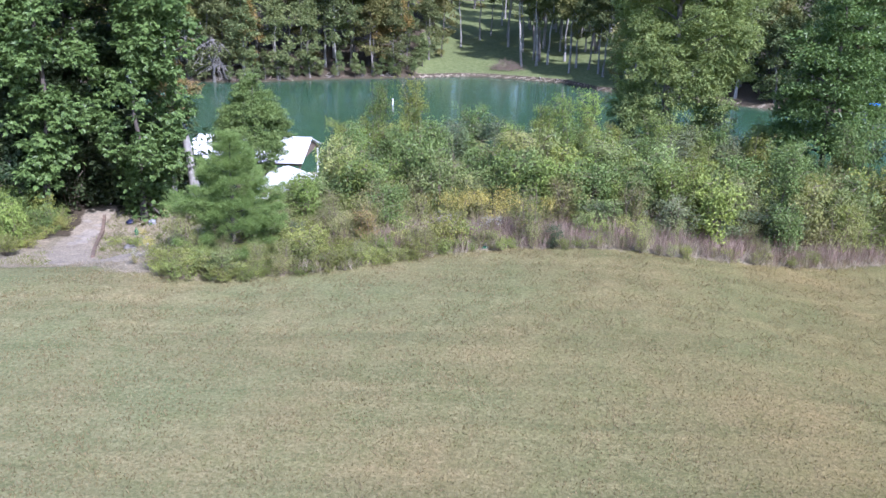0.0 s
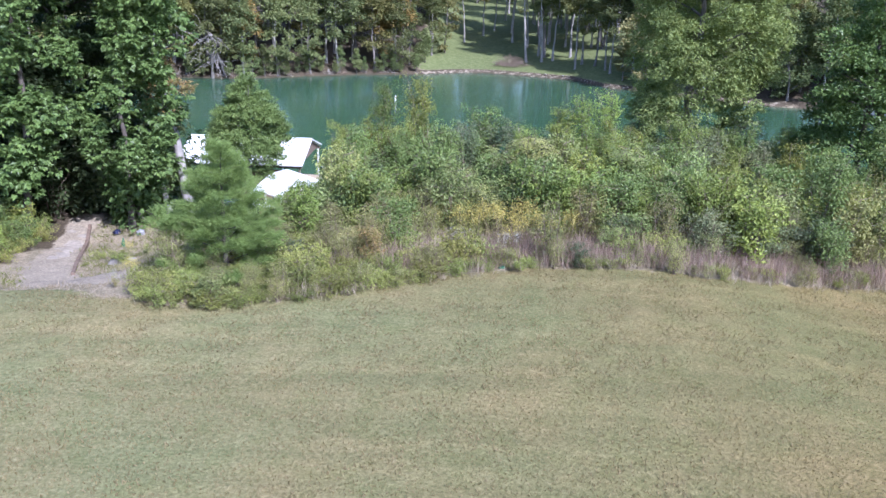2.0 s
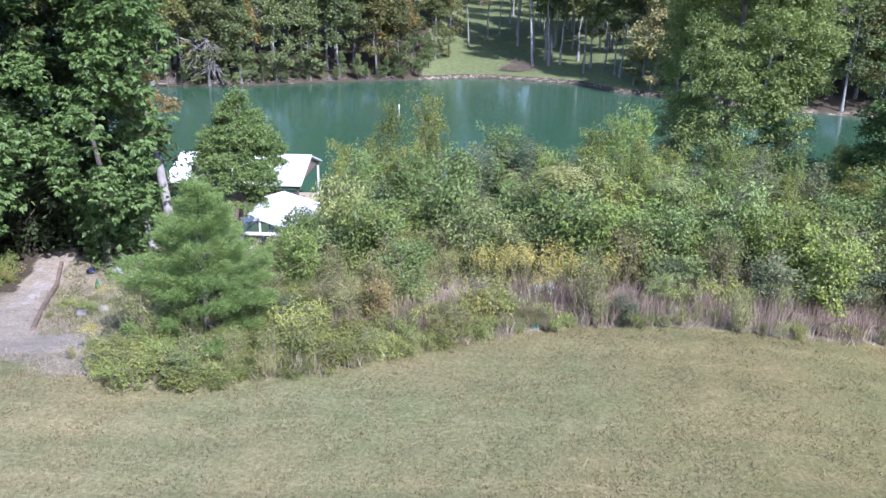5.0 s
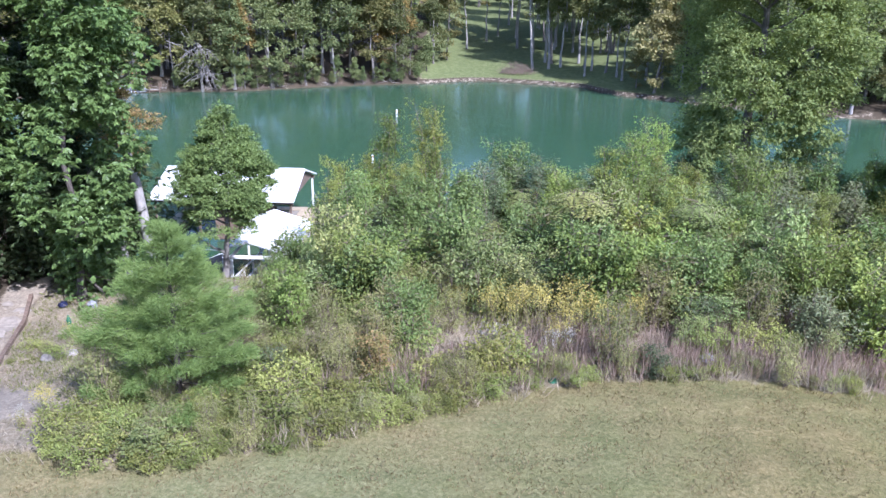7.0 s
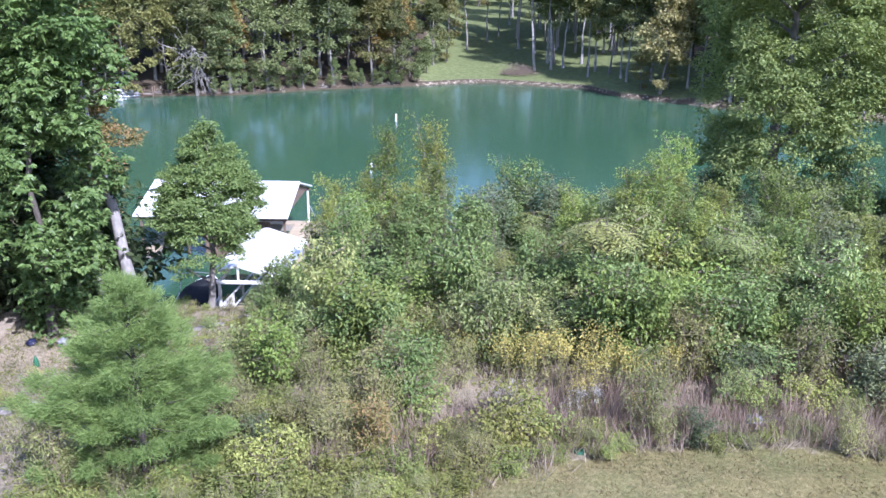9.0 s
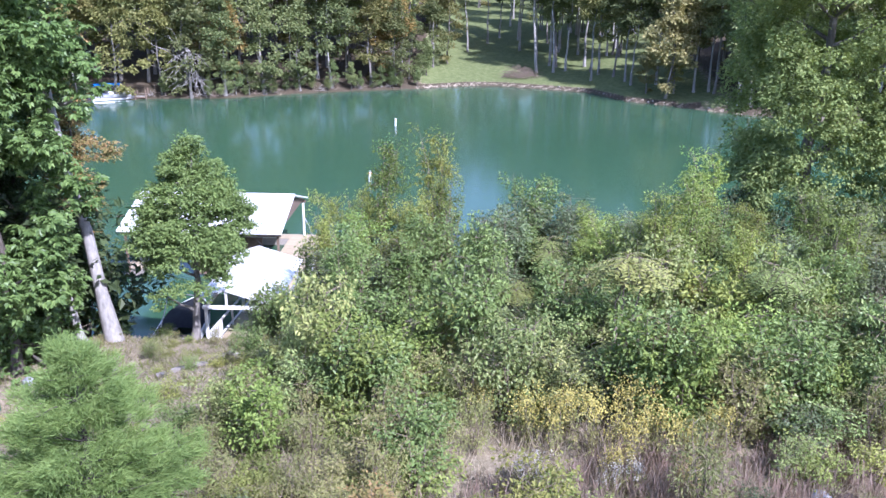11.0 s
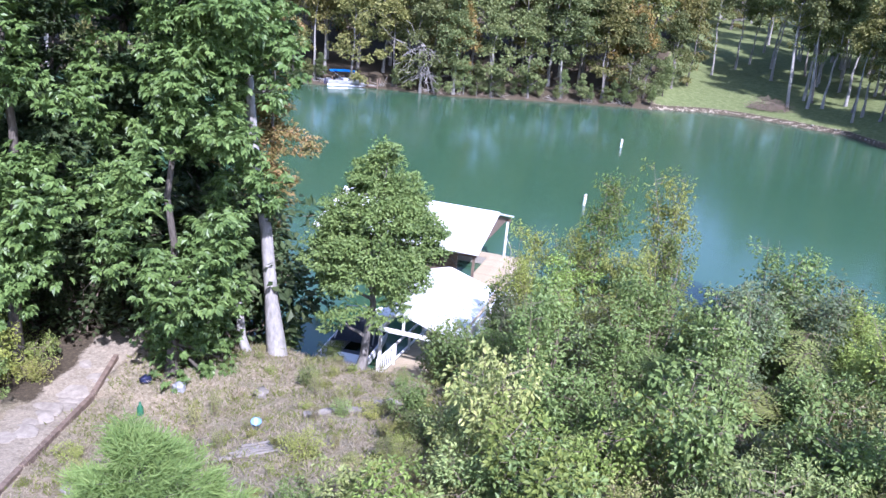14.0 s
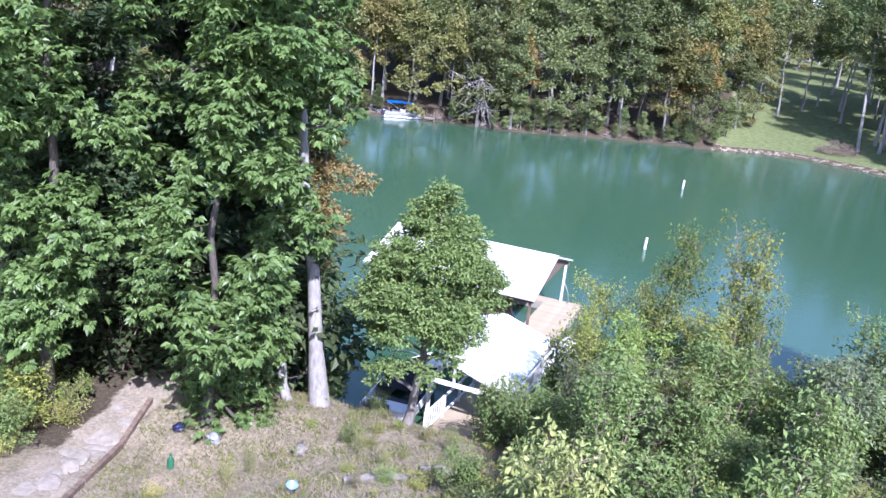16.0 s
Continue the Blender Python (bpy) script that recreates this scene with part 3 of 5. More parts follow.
near_tree(11, "oak_tree", "tall oak with a bare pale grey trunk beside the lake", -16.05, 55.0, 20.0, 6.6, 3.9, OAK, PALEBARK, 250, 0.27, 0.26, 0.38, 64, lean=(-2.9, 0.3), spray_r=0.7, one_sided=(-1.0, -0.9), top_taper=0.3, veil=18, limbs=8, flat=0.6, sag=0.45, whorls=13)
near_tree(12, "beech_tree", "leafy tree whose low branches hang over the dirt path", -18.3, 51.7, 14.0, -0.9, 3.0, OAK, DARKBARK, 320, 0.18, 0.27, 0.36, 66, top_taper=0.3, one_sided=(0.45, -0.4), veil=4, limbs=8, flat=0.55, sag=0.5, sprays=14, spray_r=0.62, whorls=11)
near_tree(20, "beech_tree", "young beech with leaves down to the ground", -18.2, 52.8, 4.6, 0.2, 1.4, OAK, DARKBARK, 220, 0.09, top_taper=0.6, spray_r=0.6, veil=8, limbs=8, flat=0.6, sag=0.4, whorls=7)
near_tree(13, "oak_tree", "dark-trunked oak in deep shade beside the dirt path", -22.9, 49.9, 18.0, 3.6, 3.6, OAK, DARKBARK, 120, 0.22, 0.27, 0.4, 66, top_taper=0.3, one_sided=(0.3, -0.7), veil=24, limbs=3, flat=0.6, sag=0.45, sprays=13, spray_r=0.8, whorls=12)
# extra tree that fills and darkens the grove; its leaf colour holds the shade
near_tree(27, "oak_tree", "added tree filling the grove behind the path, leaves coloured dark for shade", -25.2, 55.0, 12.0, 0.4, 3.2, SHADELEAF, DARKBARK, 420, 0.2, 0.24, 0.6, top_taper=0.4, whorls=10)
near_tree(14, "oak_tree", "broad oak at the wood's edge, leaves coloured dark for shade", -28.6, 52.5, 19.0, 2.4, 4.8, SHADELEAF, DARKBARK, 480, 0.33, 0.25, 0.6, top_taper=0.35, veil=14, limbs=10)
near_tree(15, "oak_tree", "tall oak deep in the shaded grove", -24.6, 57.5, 21.0, 2.5, 4.8, SHADELEAF, DARKBARK, 420, 0.35, 0.3, 0.7, top_taper=0.3)
near_tree(16, "oak_tree", "tall oak in the grove by the water", -21.8, 58.0, 21.0, 3.0, 3.0, SHADELEAF, DARKBARK, 400, 0.3, 0.25, 0.6, top_taper=0.3)
near_tree(17, "oak_tree", "oak standing back in the shaded grove", -33.5, 57.0, 20.0, 2.0, 5.4, SHADELEAF, DARKBARK, 360, 0.3, 0.3, 0.9, top_taper=0.3)
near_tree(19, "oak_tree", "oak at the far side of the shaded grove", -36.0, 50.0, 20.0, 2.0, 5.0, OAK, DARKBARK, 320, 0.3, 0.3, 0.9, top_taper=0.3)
near_tree(18, "autumn_tree", "slender tree with orange and yellow autumn leaves", -19.4, 59.6, 16.0, 5.5, 1.5, TURNING, DARKBARK, 260, 0.13, 0.17, 0.42, z=0.3)
near_tree(21, "maple_tree", "young rounded maple in full green leaf by the dock", -13.15, 55.7, 8.2, 2.0, 2.3, MAPLE, BARK, 1150, 0.17, 0.125, 0.31, 56, 3.75, top_taper=0.86, lean=(0.25, 0.9), spray_r=0.5, sprays=7)
near_tree(22, "hickory_tree", "tall yellow-green hickory rising out of the thicket", 13.9, 62.3, 21.5, 1.0, 4.7, HICKORY, BARK, 2600, 0.35, 0.165, 0.42, 54, top_taper=0.6, flat=0.6, sag=0.35, limbs=14, shell=0.45, sprays=12)
near_tree(23, "oak_tree", "dark green vine-clad tree at the lake's edge", 25.2, 61.0, 19.0, 2.4, 3.3, OAK, DARKBARK, 600, 0.3, 0.22, 0.7, top_taper=0.4)
near_tree(24, "oak_tree", "dark green tree leaning out from the thicket", 21.9, 57.0, 14.5, -0.6, 3.0, OAK, DARKBARK, 560, 0.22, 0.2, 0.65, top_taper=0.5)
near_tree(25, "autumn_tree", "olive and rust coloured tree by the water", 30.5, 58.5, 13.0, 2.0, 2.4, TURNING, DARKBARK, 170, 0.2, 0.2, 0.6)
near_tree(26, "oak_tree", "green tree at the edge of the cove", 33.5, 67.0, 20.0, 6.0, 4.0, FARGREEN, DARKBARK, 300, 0.3, 0.24, 0.8)


def build_pine(rng, height, radius):
    """A young white pine: whorls of upswept boughs that carry tufts of long needles."""
    ob = thing("pine_tree", "young soft-needled white pine at the lawn's edge", "tree")
    spine = wander(rng, (0, 0, -0.3), (0.1, 0, height), 8, 0.03)
    part("trunk", mesh_of("trunk", *tube_arrays(spine, np.linspace(0.11, 0.012, 8), 8), DARKBARK, True), DARKBARK, ob)
    tips, boughs = [], []
    for level in np.linspace(0.06, 0.96, 11):
        reach = radius * (1 - level) ** 0.62 * 1.02
        for a in np.linspace(0, 2 * np.pi, 7, endpoint=False) + rng.uniform(0, 6):
            a += rng.normal() * 0.2
            r = reach * rng.uniform(0.6, 1.25)
            z0 = height * level
            root = np.array([0, 0, z0])
            end = np.array([math.cos(a) * r, math.sin(a) * r, z0 + r * rng.uniform(0.1, 0.5)])
            line = wander(rng, root, end, 6, 0.07)
            boughs.append(tube_arrays(line, np.linspace(0.02, 0.005, 6), 4))
            side = np.array([-math.sin(a), math.cos(a), 0])
            for s in np.linspace(0.35, 1.0, max(3, int(r * 6))):
                p = np.array([np.interp(s, np.linspace(0, 1, 6), line[:, c]) for c in range(3)])
                for w in (-1, 0, 1):
                    q = p + side * w * 0.42 * (1.15 - s) * r ** 0.5 + rng.normal(size=3) * 0.05
                    tips.append((q, unit(end - root + side * w * 0.8 + np.array([0, 0, 0.35]))))
    part("branchwork", mesh_of("branchwork", *merge(boughs), DARKBARK), DARKBARK, ob)
    P = np.array([t[0] for t in tips])
    A = np.array([t[1] for t in tips])
    n = 46
    D = unit(np.repeat(A, n, 0) + rng.normal(size=(len(P) * n, 3)) * 0.5)
    base = np.repeat(P, n, 0) + rng.normal(size=D.shape) * 0.07
    v, f = leaf_arrays(base, D, rng.normal(size=D.shape) + np.array([0, 0, 1.0]), rng.uniform(0.12, 0.2, len(D)), 0.016)
    part("needle_cover", mesh_of("needle_cover", v, f, NEEDLE), NEEDLE, ob)
    return ob


settle(build_pine(rng_of(31), 4.75, 2.4), -9.2, 38.6)


# ---------------------------------------------------------------- shrubs and saplings of the thicket
def build_shrub(rng, name, label, height, radius, leaf, clumps, per, leaf_len, clump_r, stems=5, aspect=0.5, group="", low=0.25, upright=0.5):
    """Several stems from one root, each ending in clumps of leaves."""
    ob = thing(name, label, "shrub", group=group)
    tubes, pts = [], []
    for s in range(stems):
        a = rng.uniform(0, 6.28)
        r = radius * rng.uniform(0.15, 0.75)
        end = np.array([math.cos(a) * r, math.sin(a) * r, height * rng.uniform(0.72, 1.0)])
        line = wander(rng, (rng.normal() * 0.1, rng.normal() * 0.1, -0.15), end, 6, 0.12)
        tubes.append(tube_arrays(line, np.linspace(0.012 + 0.006 * height, 0.004, 6), 4))
        for _ in range(max(1, clumps // stems)):
            t = low + (1 - low) * rng.uniform(0, 1) ** (0.75)
            p = np.array([np.interp(t, np.linspace(0, 1, 6), line[:, c]) for c in range(3)])
            spread = radius * (0.75 - upright * 0.55 * t)
            b = rng.uniform(0, 6.28)
            q = p + np.array([math.cos(b), math.sin(b), 0.25]) * spread * rng.uniform(0.2, 1.0)
            pts.append(q)
            tubes.append(tube_arrays(wander(rng, p, q, 3, 0.05), np.linspace(0.007, 0.003, 3), 3))
    part("stem", mesh_of("stem", *merge(tubes), TWIG), TWIG, ob)
    pts = np.array(pts)
    v, f = clump_leaves(rng, pts, clump_r * rng.uniform(0.6, 1.3, len(pts)), per, leaf_len, 0.8, 0.3, aspect)
    part("foliage", mesh_of("foliage", v, f, leaf), leaf, ob)
    return ob


def build_sumac(rng, height):
    """A bare stem with a crown of long feathered fronds."""
    ob = thing("sumac", "sumac with long feathered light green fronds on bare stems", "shrub", group="sumacs in the thicket")
    tubes, P, D, N = [], [], [], []
    for s in range(4):
        a = rng.uniform(0, 6.28)
        end = np.array([math.cos(a) * rng.uniform(0.1, 0.9), math.sin(a) * rng.uniform(0.1, 0.9), height * rng.uniform(0.7, 1.0)])
        line = wander(rng, (0, 0, -0.15), end, 6, 0.08)
        tubes.append(tube_arrays(line, np.linspace(0.035, 0.015, 6), 5))
        for b in np.linspace(0, 6.28, 13, endpoint=False) + rng.uniform(0, 1):
            out = np.array([math.cos(b), math.sin(b), 0])
            L = rng.uniform(0.6, 0.95)
            t = np.linspace(0, 1, 9)[:, None]
            rise = rng.uniform(0.1, 0.45)
            rib = end + out * L * t + np.array([0, 0, 1.0]) * (rise * t - 0.55 * t ** 2) * L - np.array([0, 0, rng.uniform(0, 0.45)])
            tubes.append(tube_arrays(rib, np.linspace(0.008, 0.003, 9), 3))
            side = np.array([-out[1], out[0], 0])
            for i in range(1, 9):
                for w in (-1, 1):
                    P.append(rib[i])
                    D.append(side * w + out * 0.5 - np.array([0, 0, 0.25]))
                    N.append(np.array([0, 0, 1.0]) + out * 0.3 + rng.normal(size=3) * 0.15)
    part("stem", mesh_of("stem", *merge(tubes), TWIG), TWIG, ob)
    P, D, N = np.array(P), np.array(D), np.array(N)
    v, f = leaf_arrays(P, D, N, rng.uniform(0.17, 0.26, len(P)), 0.07, 0.15)
    part("frond_cover", mesh_of("frond_cover", v, f, SUMAC), SUMAC, ob)
    return ob


def build_goldenrod(rng, height, flower=GOLD, label="goldenrod with arching yellow plumes", name="goldenrod", per=30):
    ob = thing(name, label, "wildflower", group=name + " plants along the lawn's edge")
    tubes, P, F = [], [], []
    for s in range(16):
        a, r = rng.uniform(0, 6.28), rng.uniform(0, 0.55)
        root = np.array([math.cos(a) * r * 0.5, math.sin(a) * r * 0.5, -0.05])
        end = np.array([math.cos(a) * r, math.sin(a) * r, height * rng.uniform(0.7, 1.05)])
        line = wander(rng, root, end, 5, 0.06)
        tubes.append(tube_arrays(line, np.linspace(0.008, 0.003, 5), 3))
        for i in range(22):
            t = rng.uniform(0.15, 0.85)
            P.append(np.array([np.interp(t, np.linspace(0, 1, 5), line[:, c]) for c in range(3)]))
        F.append(end + rng.normal(size=(per, 3)) * np.array([0.09, 0.09, 0.13]) * (1 if flower is GOLD else 0.7))
    part("stem", mesh_of("stem", *merge(tubes), TWIG), TWIG, ob)
    P = np.array(P)
    D = rng.normal(size=P.shape) + np.array([0, 0, 0.1])
    part("leafage", mesh_of("leafage", *leaf_arrays(P, D, np.array([0, 0, 1.0]) + rng.normal(size=P.shape) * 0.4, rng.uniform(0.1, 0.18, len(P)), 0.028), WEED), WEED, ob)
    F = np.concatenate(F)
    part("blossom", mesh_of("blossom", *leaf_arrays(F, rng.normal(size=F.shape), rng.normal(size=F.shape), 0.055, 0.045), flower), flower, ob)
    return ob


THICKET = "saplings and shrubs of the thicket"
kinds = {
    "sapling": [build_shrub(rng_of(40 + i), "sapling", "slim upright sapling with small light green leaves", 5.4, 1.1, BRIGHT, 180, 34, 0.098, 0.23, 6, 0.5, THICKET, 0.12, 0.7) for i in range(3)],
    "greysap": [build_shrub(rng_of(50 + i), "sapling", "sapling with grey-green leaves pale underneath", 5.0, 1.15, GREYLEAF, 130, 34, 0.12, 0.25, 6, 0.5, THICKET, 0.15, 0.4) for i in range(3)],
    "darksap": [build_shrub(rng_of(60 + i), "sapling", "dense dark green leafy sapling", 5.0, 1.25, MAPLE, 140, 34, 0.12, 0.26, 6, 0.55, THICKET, 0.12, 0.4) for i in range(3)],
    "shrub": [build_shrub(rng_of(70 + i), "shrub", "rounded green shrub among the brambles", 2.3, 1.1, (MAPLE, BRIGHT, YELLOWGREEN)[i], 95, 32, 0.115, 0.22, 7, 0.55, THICKET, 0.1, 0.2) for i in range(3)],
    "olive": [build_shrub(rng_of(80 + i), "shrub", "yellowish green shrub with fine twigs", 2.4, 1.1, YELLOWGREEN, 95, 32, 0.105, 0.22, 7, 0.5, THICKET, 0.1, 0.3) for i in range(3)],
    "bramble": [build_shrub(rng_of(90 + i), "bramble", "low sprawling bramble with pale green leaves", 1.15, 1.15, BRAMBLE, 76, 28, 0.095, 0.23, 9, 0.6, THICKET, 0.15, 0.0) for i in range(3)],
    "weed": [build_shrub(rng_of(100 + i), "tall_weed", "tall seeding weed with olive-grey leaves", 1.7, 0.7, WEED, 54, 36, 0.08, 0.24, 9, 0.35, THICKET, 0.15, 0.5) for i in range(3)],
    "grey": [build_shrub(rng_of(110 + i), "shrub", "grey-green shrub with silvery leaves", 2.4, 1.0, GREYLEAF, 80, 30, 0.12, 0.23, 6, 0.45, THICKET, 0.1, 0.3) for i in range(2)],
    "understory": [build_shrub(rng_of(135 + i), "shrub", "understory shrub with the grove's shade in its leaf colour", 3.0, 1.5, SHADELEAF, 60, 30, 0.2, 0.45, 7, 0.55, "understory of the grove", 0.05, 0.1) for i in range(2)],
    "sumac": [build_sumac(rng_of(120 + i), 4.2 + 0.5 * i) for i in range(2)],
    "rust": [build_shrub(rng_of(130), "shrub", "small tree with rust and yellow autumn leaves", 3.2, 0.9, TURNING, 50, 40, 0.12, 0.32, 5, 0.5, THICKET, 0.15, 0.4)],
    "gold": [build_goldenrod(rng_of(140 + i), 1.45) for i in range(2)],
    "aster": [build_goldenrod(rng_of(145 + i), 1.2, WHITEFLOWER, "white flowering aster among dry grass", "aster", 11) for i in range(2)],
}
used = set()


def plant(kind, x, y, size=1.0, tall=1.0, r=random.Random(5), z=None):
    src = r.choice(kinds[kind])
    turn = r.uniform(0, 360)
    m = pose(x, y, ground(x, y) if z is None else z, r.uniform(-4, 4), r.uniform(-4, 4), turn) @ Matrix.Diagonal((size, size, size * tall, 1))
    if src not in used:
        used.add(src)
        src.matrix_world = m
        return src
    return copy_thing(src, m)


pr = random.Random(77)


def scatter(kind_weights, spots, size=(0.8, 1.2), tall=(0.85, 1.15)):
    names = list(kind_weights)
    for x, y in spots:
        plant(pr.choices(names, [kind_weights[n] for n in names])[0], x, y, pr.uniform(*size), pr.uniform(*tall), pr)


def spread(x0, x1, y0, y1, step, keep=lambda x, y: True):
    """Jittered spots on a staggered grid."""
    out, row, y = [], 0, y0
    while y <= y1:
        x = x0 + (row % 2) * step / 2
        while x <= x1:
            q = (x + pr.uniform(-0.35, 0.35) * step, y + pr.uniform(-0.35, 0.35) * step)
            if keep(*q):
                out.append(q)
            x += step
        y += step * 0.87
        row += 1
    return out


def lawn_edge(x):
    return float(np.interp(x, LAWN_X, LAWN_Y))


def west_edge(y):
    """The thicket's open side towards the path and the dock."""
    return float(np.interp(y, [36, 39, 43, 47, 51, 55, 58, 62, 66], [-12.5, -11.5, -7.5, -7.2, -7.6, -9.6, -11.0, -10.6, -8.0]))


# tall saplings at the water's side
scatter({"sapling": 4, "greysap": 0.8, "darksap": 5.5, "sumac": 0.6, "rust": 0.3},
        spread(-9, 21, 51.0, 64.5, 1.72, lambda x, y: x > west_edge(y) + 0.7 and y < np.interp(x, NEAR_X, NEAR_Y) - 0.4), (0.68, 1.08), (0.75, 1.1))
# middle shrubs
scatter({"shrub": 5, "olive": 3, "grey": 1.3, "bramble": 1.5, "weed": 0.7, "sumac": 0.3, "darksap": 0.5, "rust": 0.15},
        spread(-9, 22, 44.5, 51.5, 1.35, lambda x, y: x > west_edge(y) + 0.4), (0.55, 1.25), (0.75, 1.3))
# rough fringe along the lawn
scatter({"weed": 4, "bramble": 4, "shrub": 0.6, "grey": 0.6, "rust": 0.1},
        spread(-7, 4, 38, 45, 1.2, lambda x, y: y > lawn_edge(x) + 0.5 and x > west_edge(y) and not (-1.7 < x < 4.6 and 40.6 < y < 44.4)), (0.7, 1.05))
scatter({"weed": 4, "olive": 1.6, "grey": 1.0, "shrub": 1.0, "bramble": 1.2},
        spread(4, 24, 40, 46.5, 1.2, lambda x, y: y > lawn_edge(x) + 1.5 and not (x < 4.6 and y < 44.4)), (0.75, 1.1))
# brambles round the pine and at the path's far side
scatter({"bramble": 6, "weed": 1.6, "olive": 0.3}, spread(-13.4, -3, 35.4, 41, 0.9, lambda x, y: y > lawn_edge(x) + 0.3 and y < 42 and math.hypot(x + 9.2, y - 38.6) > 0.8 and x > max(-11.2, west_edge(y) - 0.8)), (0.45, 0.95), (0.6, 1.2))
scatter({"bramble": 1}, spread(-13.0, -1.5, 35.2, 40.5, 0.75, lambda x, y: lawn_edge(x) + 0.15 < y < lawn_edge(x) + 2.6 and math.hypot(x + 9.2, y - 38.6) > 0.9 and x > max(-11.2, west_edge(y) - 0.6)), (0.4, 0.7), (0.6, 1.0))
scatter({"bramble": 3, "shrub": 1}, spread(-29, -20.5, 42.5, 51, 1.0, lambda x, y: x < -21.0 - (y - 44) * 0.16), (0.55, 0.9))
# dark-coloured shrubs added to deepen the shade inside the grove
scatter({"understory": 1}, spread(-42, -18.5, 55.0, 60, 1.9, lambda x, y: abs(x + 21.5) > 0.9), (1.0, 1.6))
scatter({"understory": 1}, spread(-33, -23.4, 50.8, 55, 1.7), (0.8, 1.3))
scatter({"shrub": 3, "darksap": 1, "bramble": 2}, spread(18, 23.5, 47, 57, 1.6), (0.8, 1.2))
scatter({"weed": 3.5, "bramble": 3}, spread(-9, 16, 34.5, 42, 0.75, lambda x, y: lawn_edge(x) + 0.15 < y < lawn_edge(x) + (1.6 if x < 2 else 0.9)), (0.3, 0.6), (0.7, 1.2))
for x, y, s in ((-0.6, 43.3, 1.0), (0.2, 43.0, 1.05), (1.0, 42.9, 1.1), (1.7, 42.4, 1.0), (2.5, 42.6, 1.1), (3.2, 42.2, 1.0), (0.6, 44.0, 1.0), (2.0, 43.5, 1.1), (-1.6, 44.2, 0.9), (3.9, 42.9, 0.9), (1.4, 41.6, 0.7), (10.6, 44.5, 0.7), (12.0, 45.3, 0.6), (-2.4, 45.0, 0.8), (2.9, 41.2, 0.6)):
    plant("gold", x, y, s, pr.uniform(0.9, 1.1), pr)
for x, y, s in ((-0.8, 40.8, 0.9), (-0.5, 41.2, 0.8), (1.2, 41.0, 0.95), (1.7, 41.1, 0.9), (8.6, 43.6, 0.8), (9.4, 43.9, 0.8), (16.0, 46.4, 1.3), (15.7, 46.7, 1.3), (5.4, 42.0, 0.7), (-12.6, 36.8, 0.6)):
    plant("aster", x, y, s, 1.0, pr)
for x, y, s in ((-16.8, 47.6, 0.35), (-12.2, 37.2, 0.4)):
    plant("gold", x, y, s * 1.5, 1.0, pr)
for x, y in spread(-17.5, -8.2, 44.5, 57, 1.35, lambda x, y: x < west_edge(y) and math.hypot(x + 18.3, y - 51.7) > 2.6):
    plant(pr.choice(("weed", "weed", "bramble", "olive")), x, y, pr.uniform(0.16, 0.36), pr.uniform(0.7, 1.3), pr)
# low growth that thins out westwards over the open bank
scatter({"weed": 3, "bramble": 3, "olive": 1.5, "shrub": 1.2, "rust": 0.2}, spread(-10.5, -6.5, 41, 52.5, 0.95, lambda x, y: west_edge(y) - np.interp(y, [41, 46, 52.5], [2.2, 2.4, 1.2]) < x < west_edge(y) + 0.3 and math.hypot(x + 9.2, y - 38.6) > 2.4), (0.35, 0.7), (0.7, 1.2))
# single plants that stand out
plant("sumac", 0.7, 54.4, 1.25, 1.15, pr)
plant("greysap", -0.5, 55.5, 1.05, 1.12, pr)
plant("greysap", 4.2, 55.2, 1.0, 1.05, pr)
plant("sapling", -3.7, 60.0, 1.2, 1.3, pr)
plant("sapling", -4.5, 59.4, 1.15, 1.2, pr)
plant("sapling", -6.5, 60.0, 1.25, 1.35, pr)
plant("sapling", -5.6, 60.2, 1.25, 1.3, pr)
plant("sapling", -7.7, 60.8, 1.25, 1.35, pr)
plant("darksap", -8.8, 60.8, 1.2, 1.3, pr)
plant("darksap", -9.2, 58.4, 0.9, 0.9, pr)
plant("shrub", -10.1, 57.0, 0.9, 1.0, pr)
plant("shrub", -9.6, 55.9, 0.85, 0.9, pr)
plant("greysap", 0.2, 56.2, 1.1, 1.1, pr)
plant("greysap", 1.6, 56.4, 1.15, 1.1, pr)
plant("rust", -7.6, 59.4, 1.6, 1.35, pr)
for x, y, kind, size, tall in ((-6.0, 58.6, "sapling", 1.2, 1.1), (-5.0, 60.8, "darksap", 1.25, 1.25), (-6.9, 60.6, "darksap", 1.2, 1.2), (-4.0, 58.2, "sapling", 1.15, 1.05), (-3.0, 59.0, "sapling", 1.2, 1.15), (-8.2, 58.2, "sapling", 1.0, 1.0), (-7.6, 56.6, "rust", 1.1, 1.0), (-6.6, 56.2, "sapling", 0.95, 0.95)):
    plant(kind, x, y, size, tall, pr)
for x, y, kind, s in ((10.2, 60.5, "greysap", 1.1), (11.4, 61.5, "darksap", 1.15), (12.2, 58.6, "greysap", 1.2), (13.6, 57.4, "greysap", 1.15), (15.4, 58.2, "darksap", 1.2), (16.8, 59.4, "greysap", 1.1), (8.0, 58.0, "sapling", 1.0), (17.6, 56.4, "darksap", 1.0)):
    plant(kind, x, y, s, 1.1, pr)
plant("darksap", 1.0, 57.2, 1.15, 1.1, pr)
plant("rust", -8.4, 57.6, 1.0, 0.9, pr)
plant("sapling", 7.9, 58.4, 1.1, 1.1, pr)
plant("bramble", -11.0, 46.9, 0.75, 0.9, pr)
plant("bramble", -15.8, 44.8, 0.6, 0.9, pr)
plant("shrub", -17.6, 58.6, 0.8, 0.9, pr)
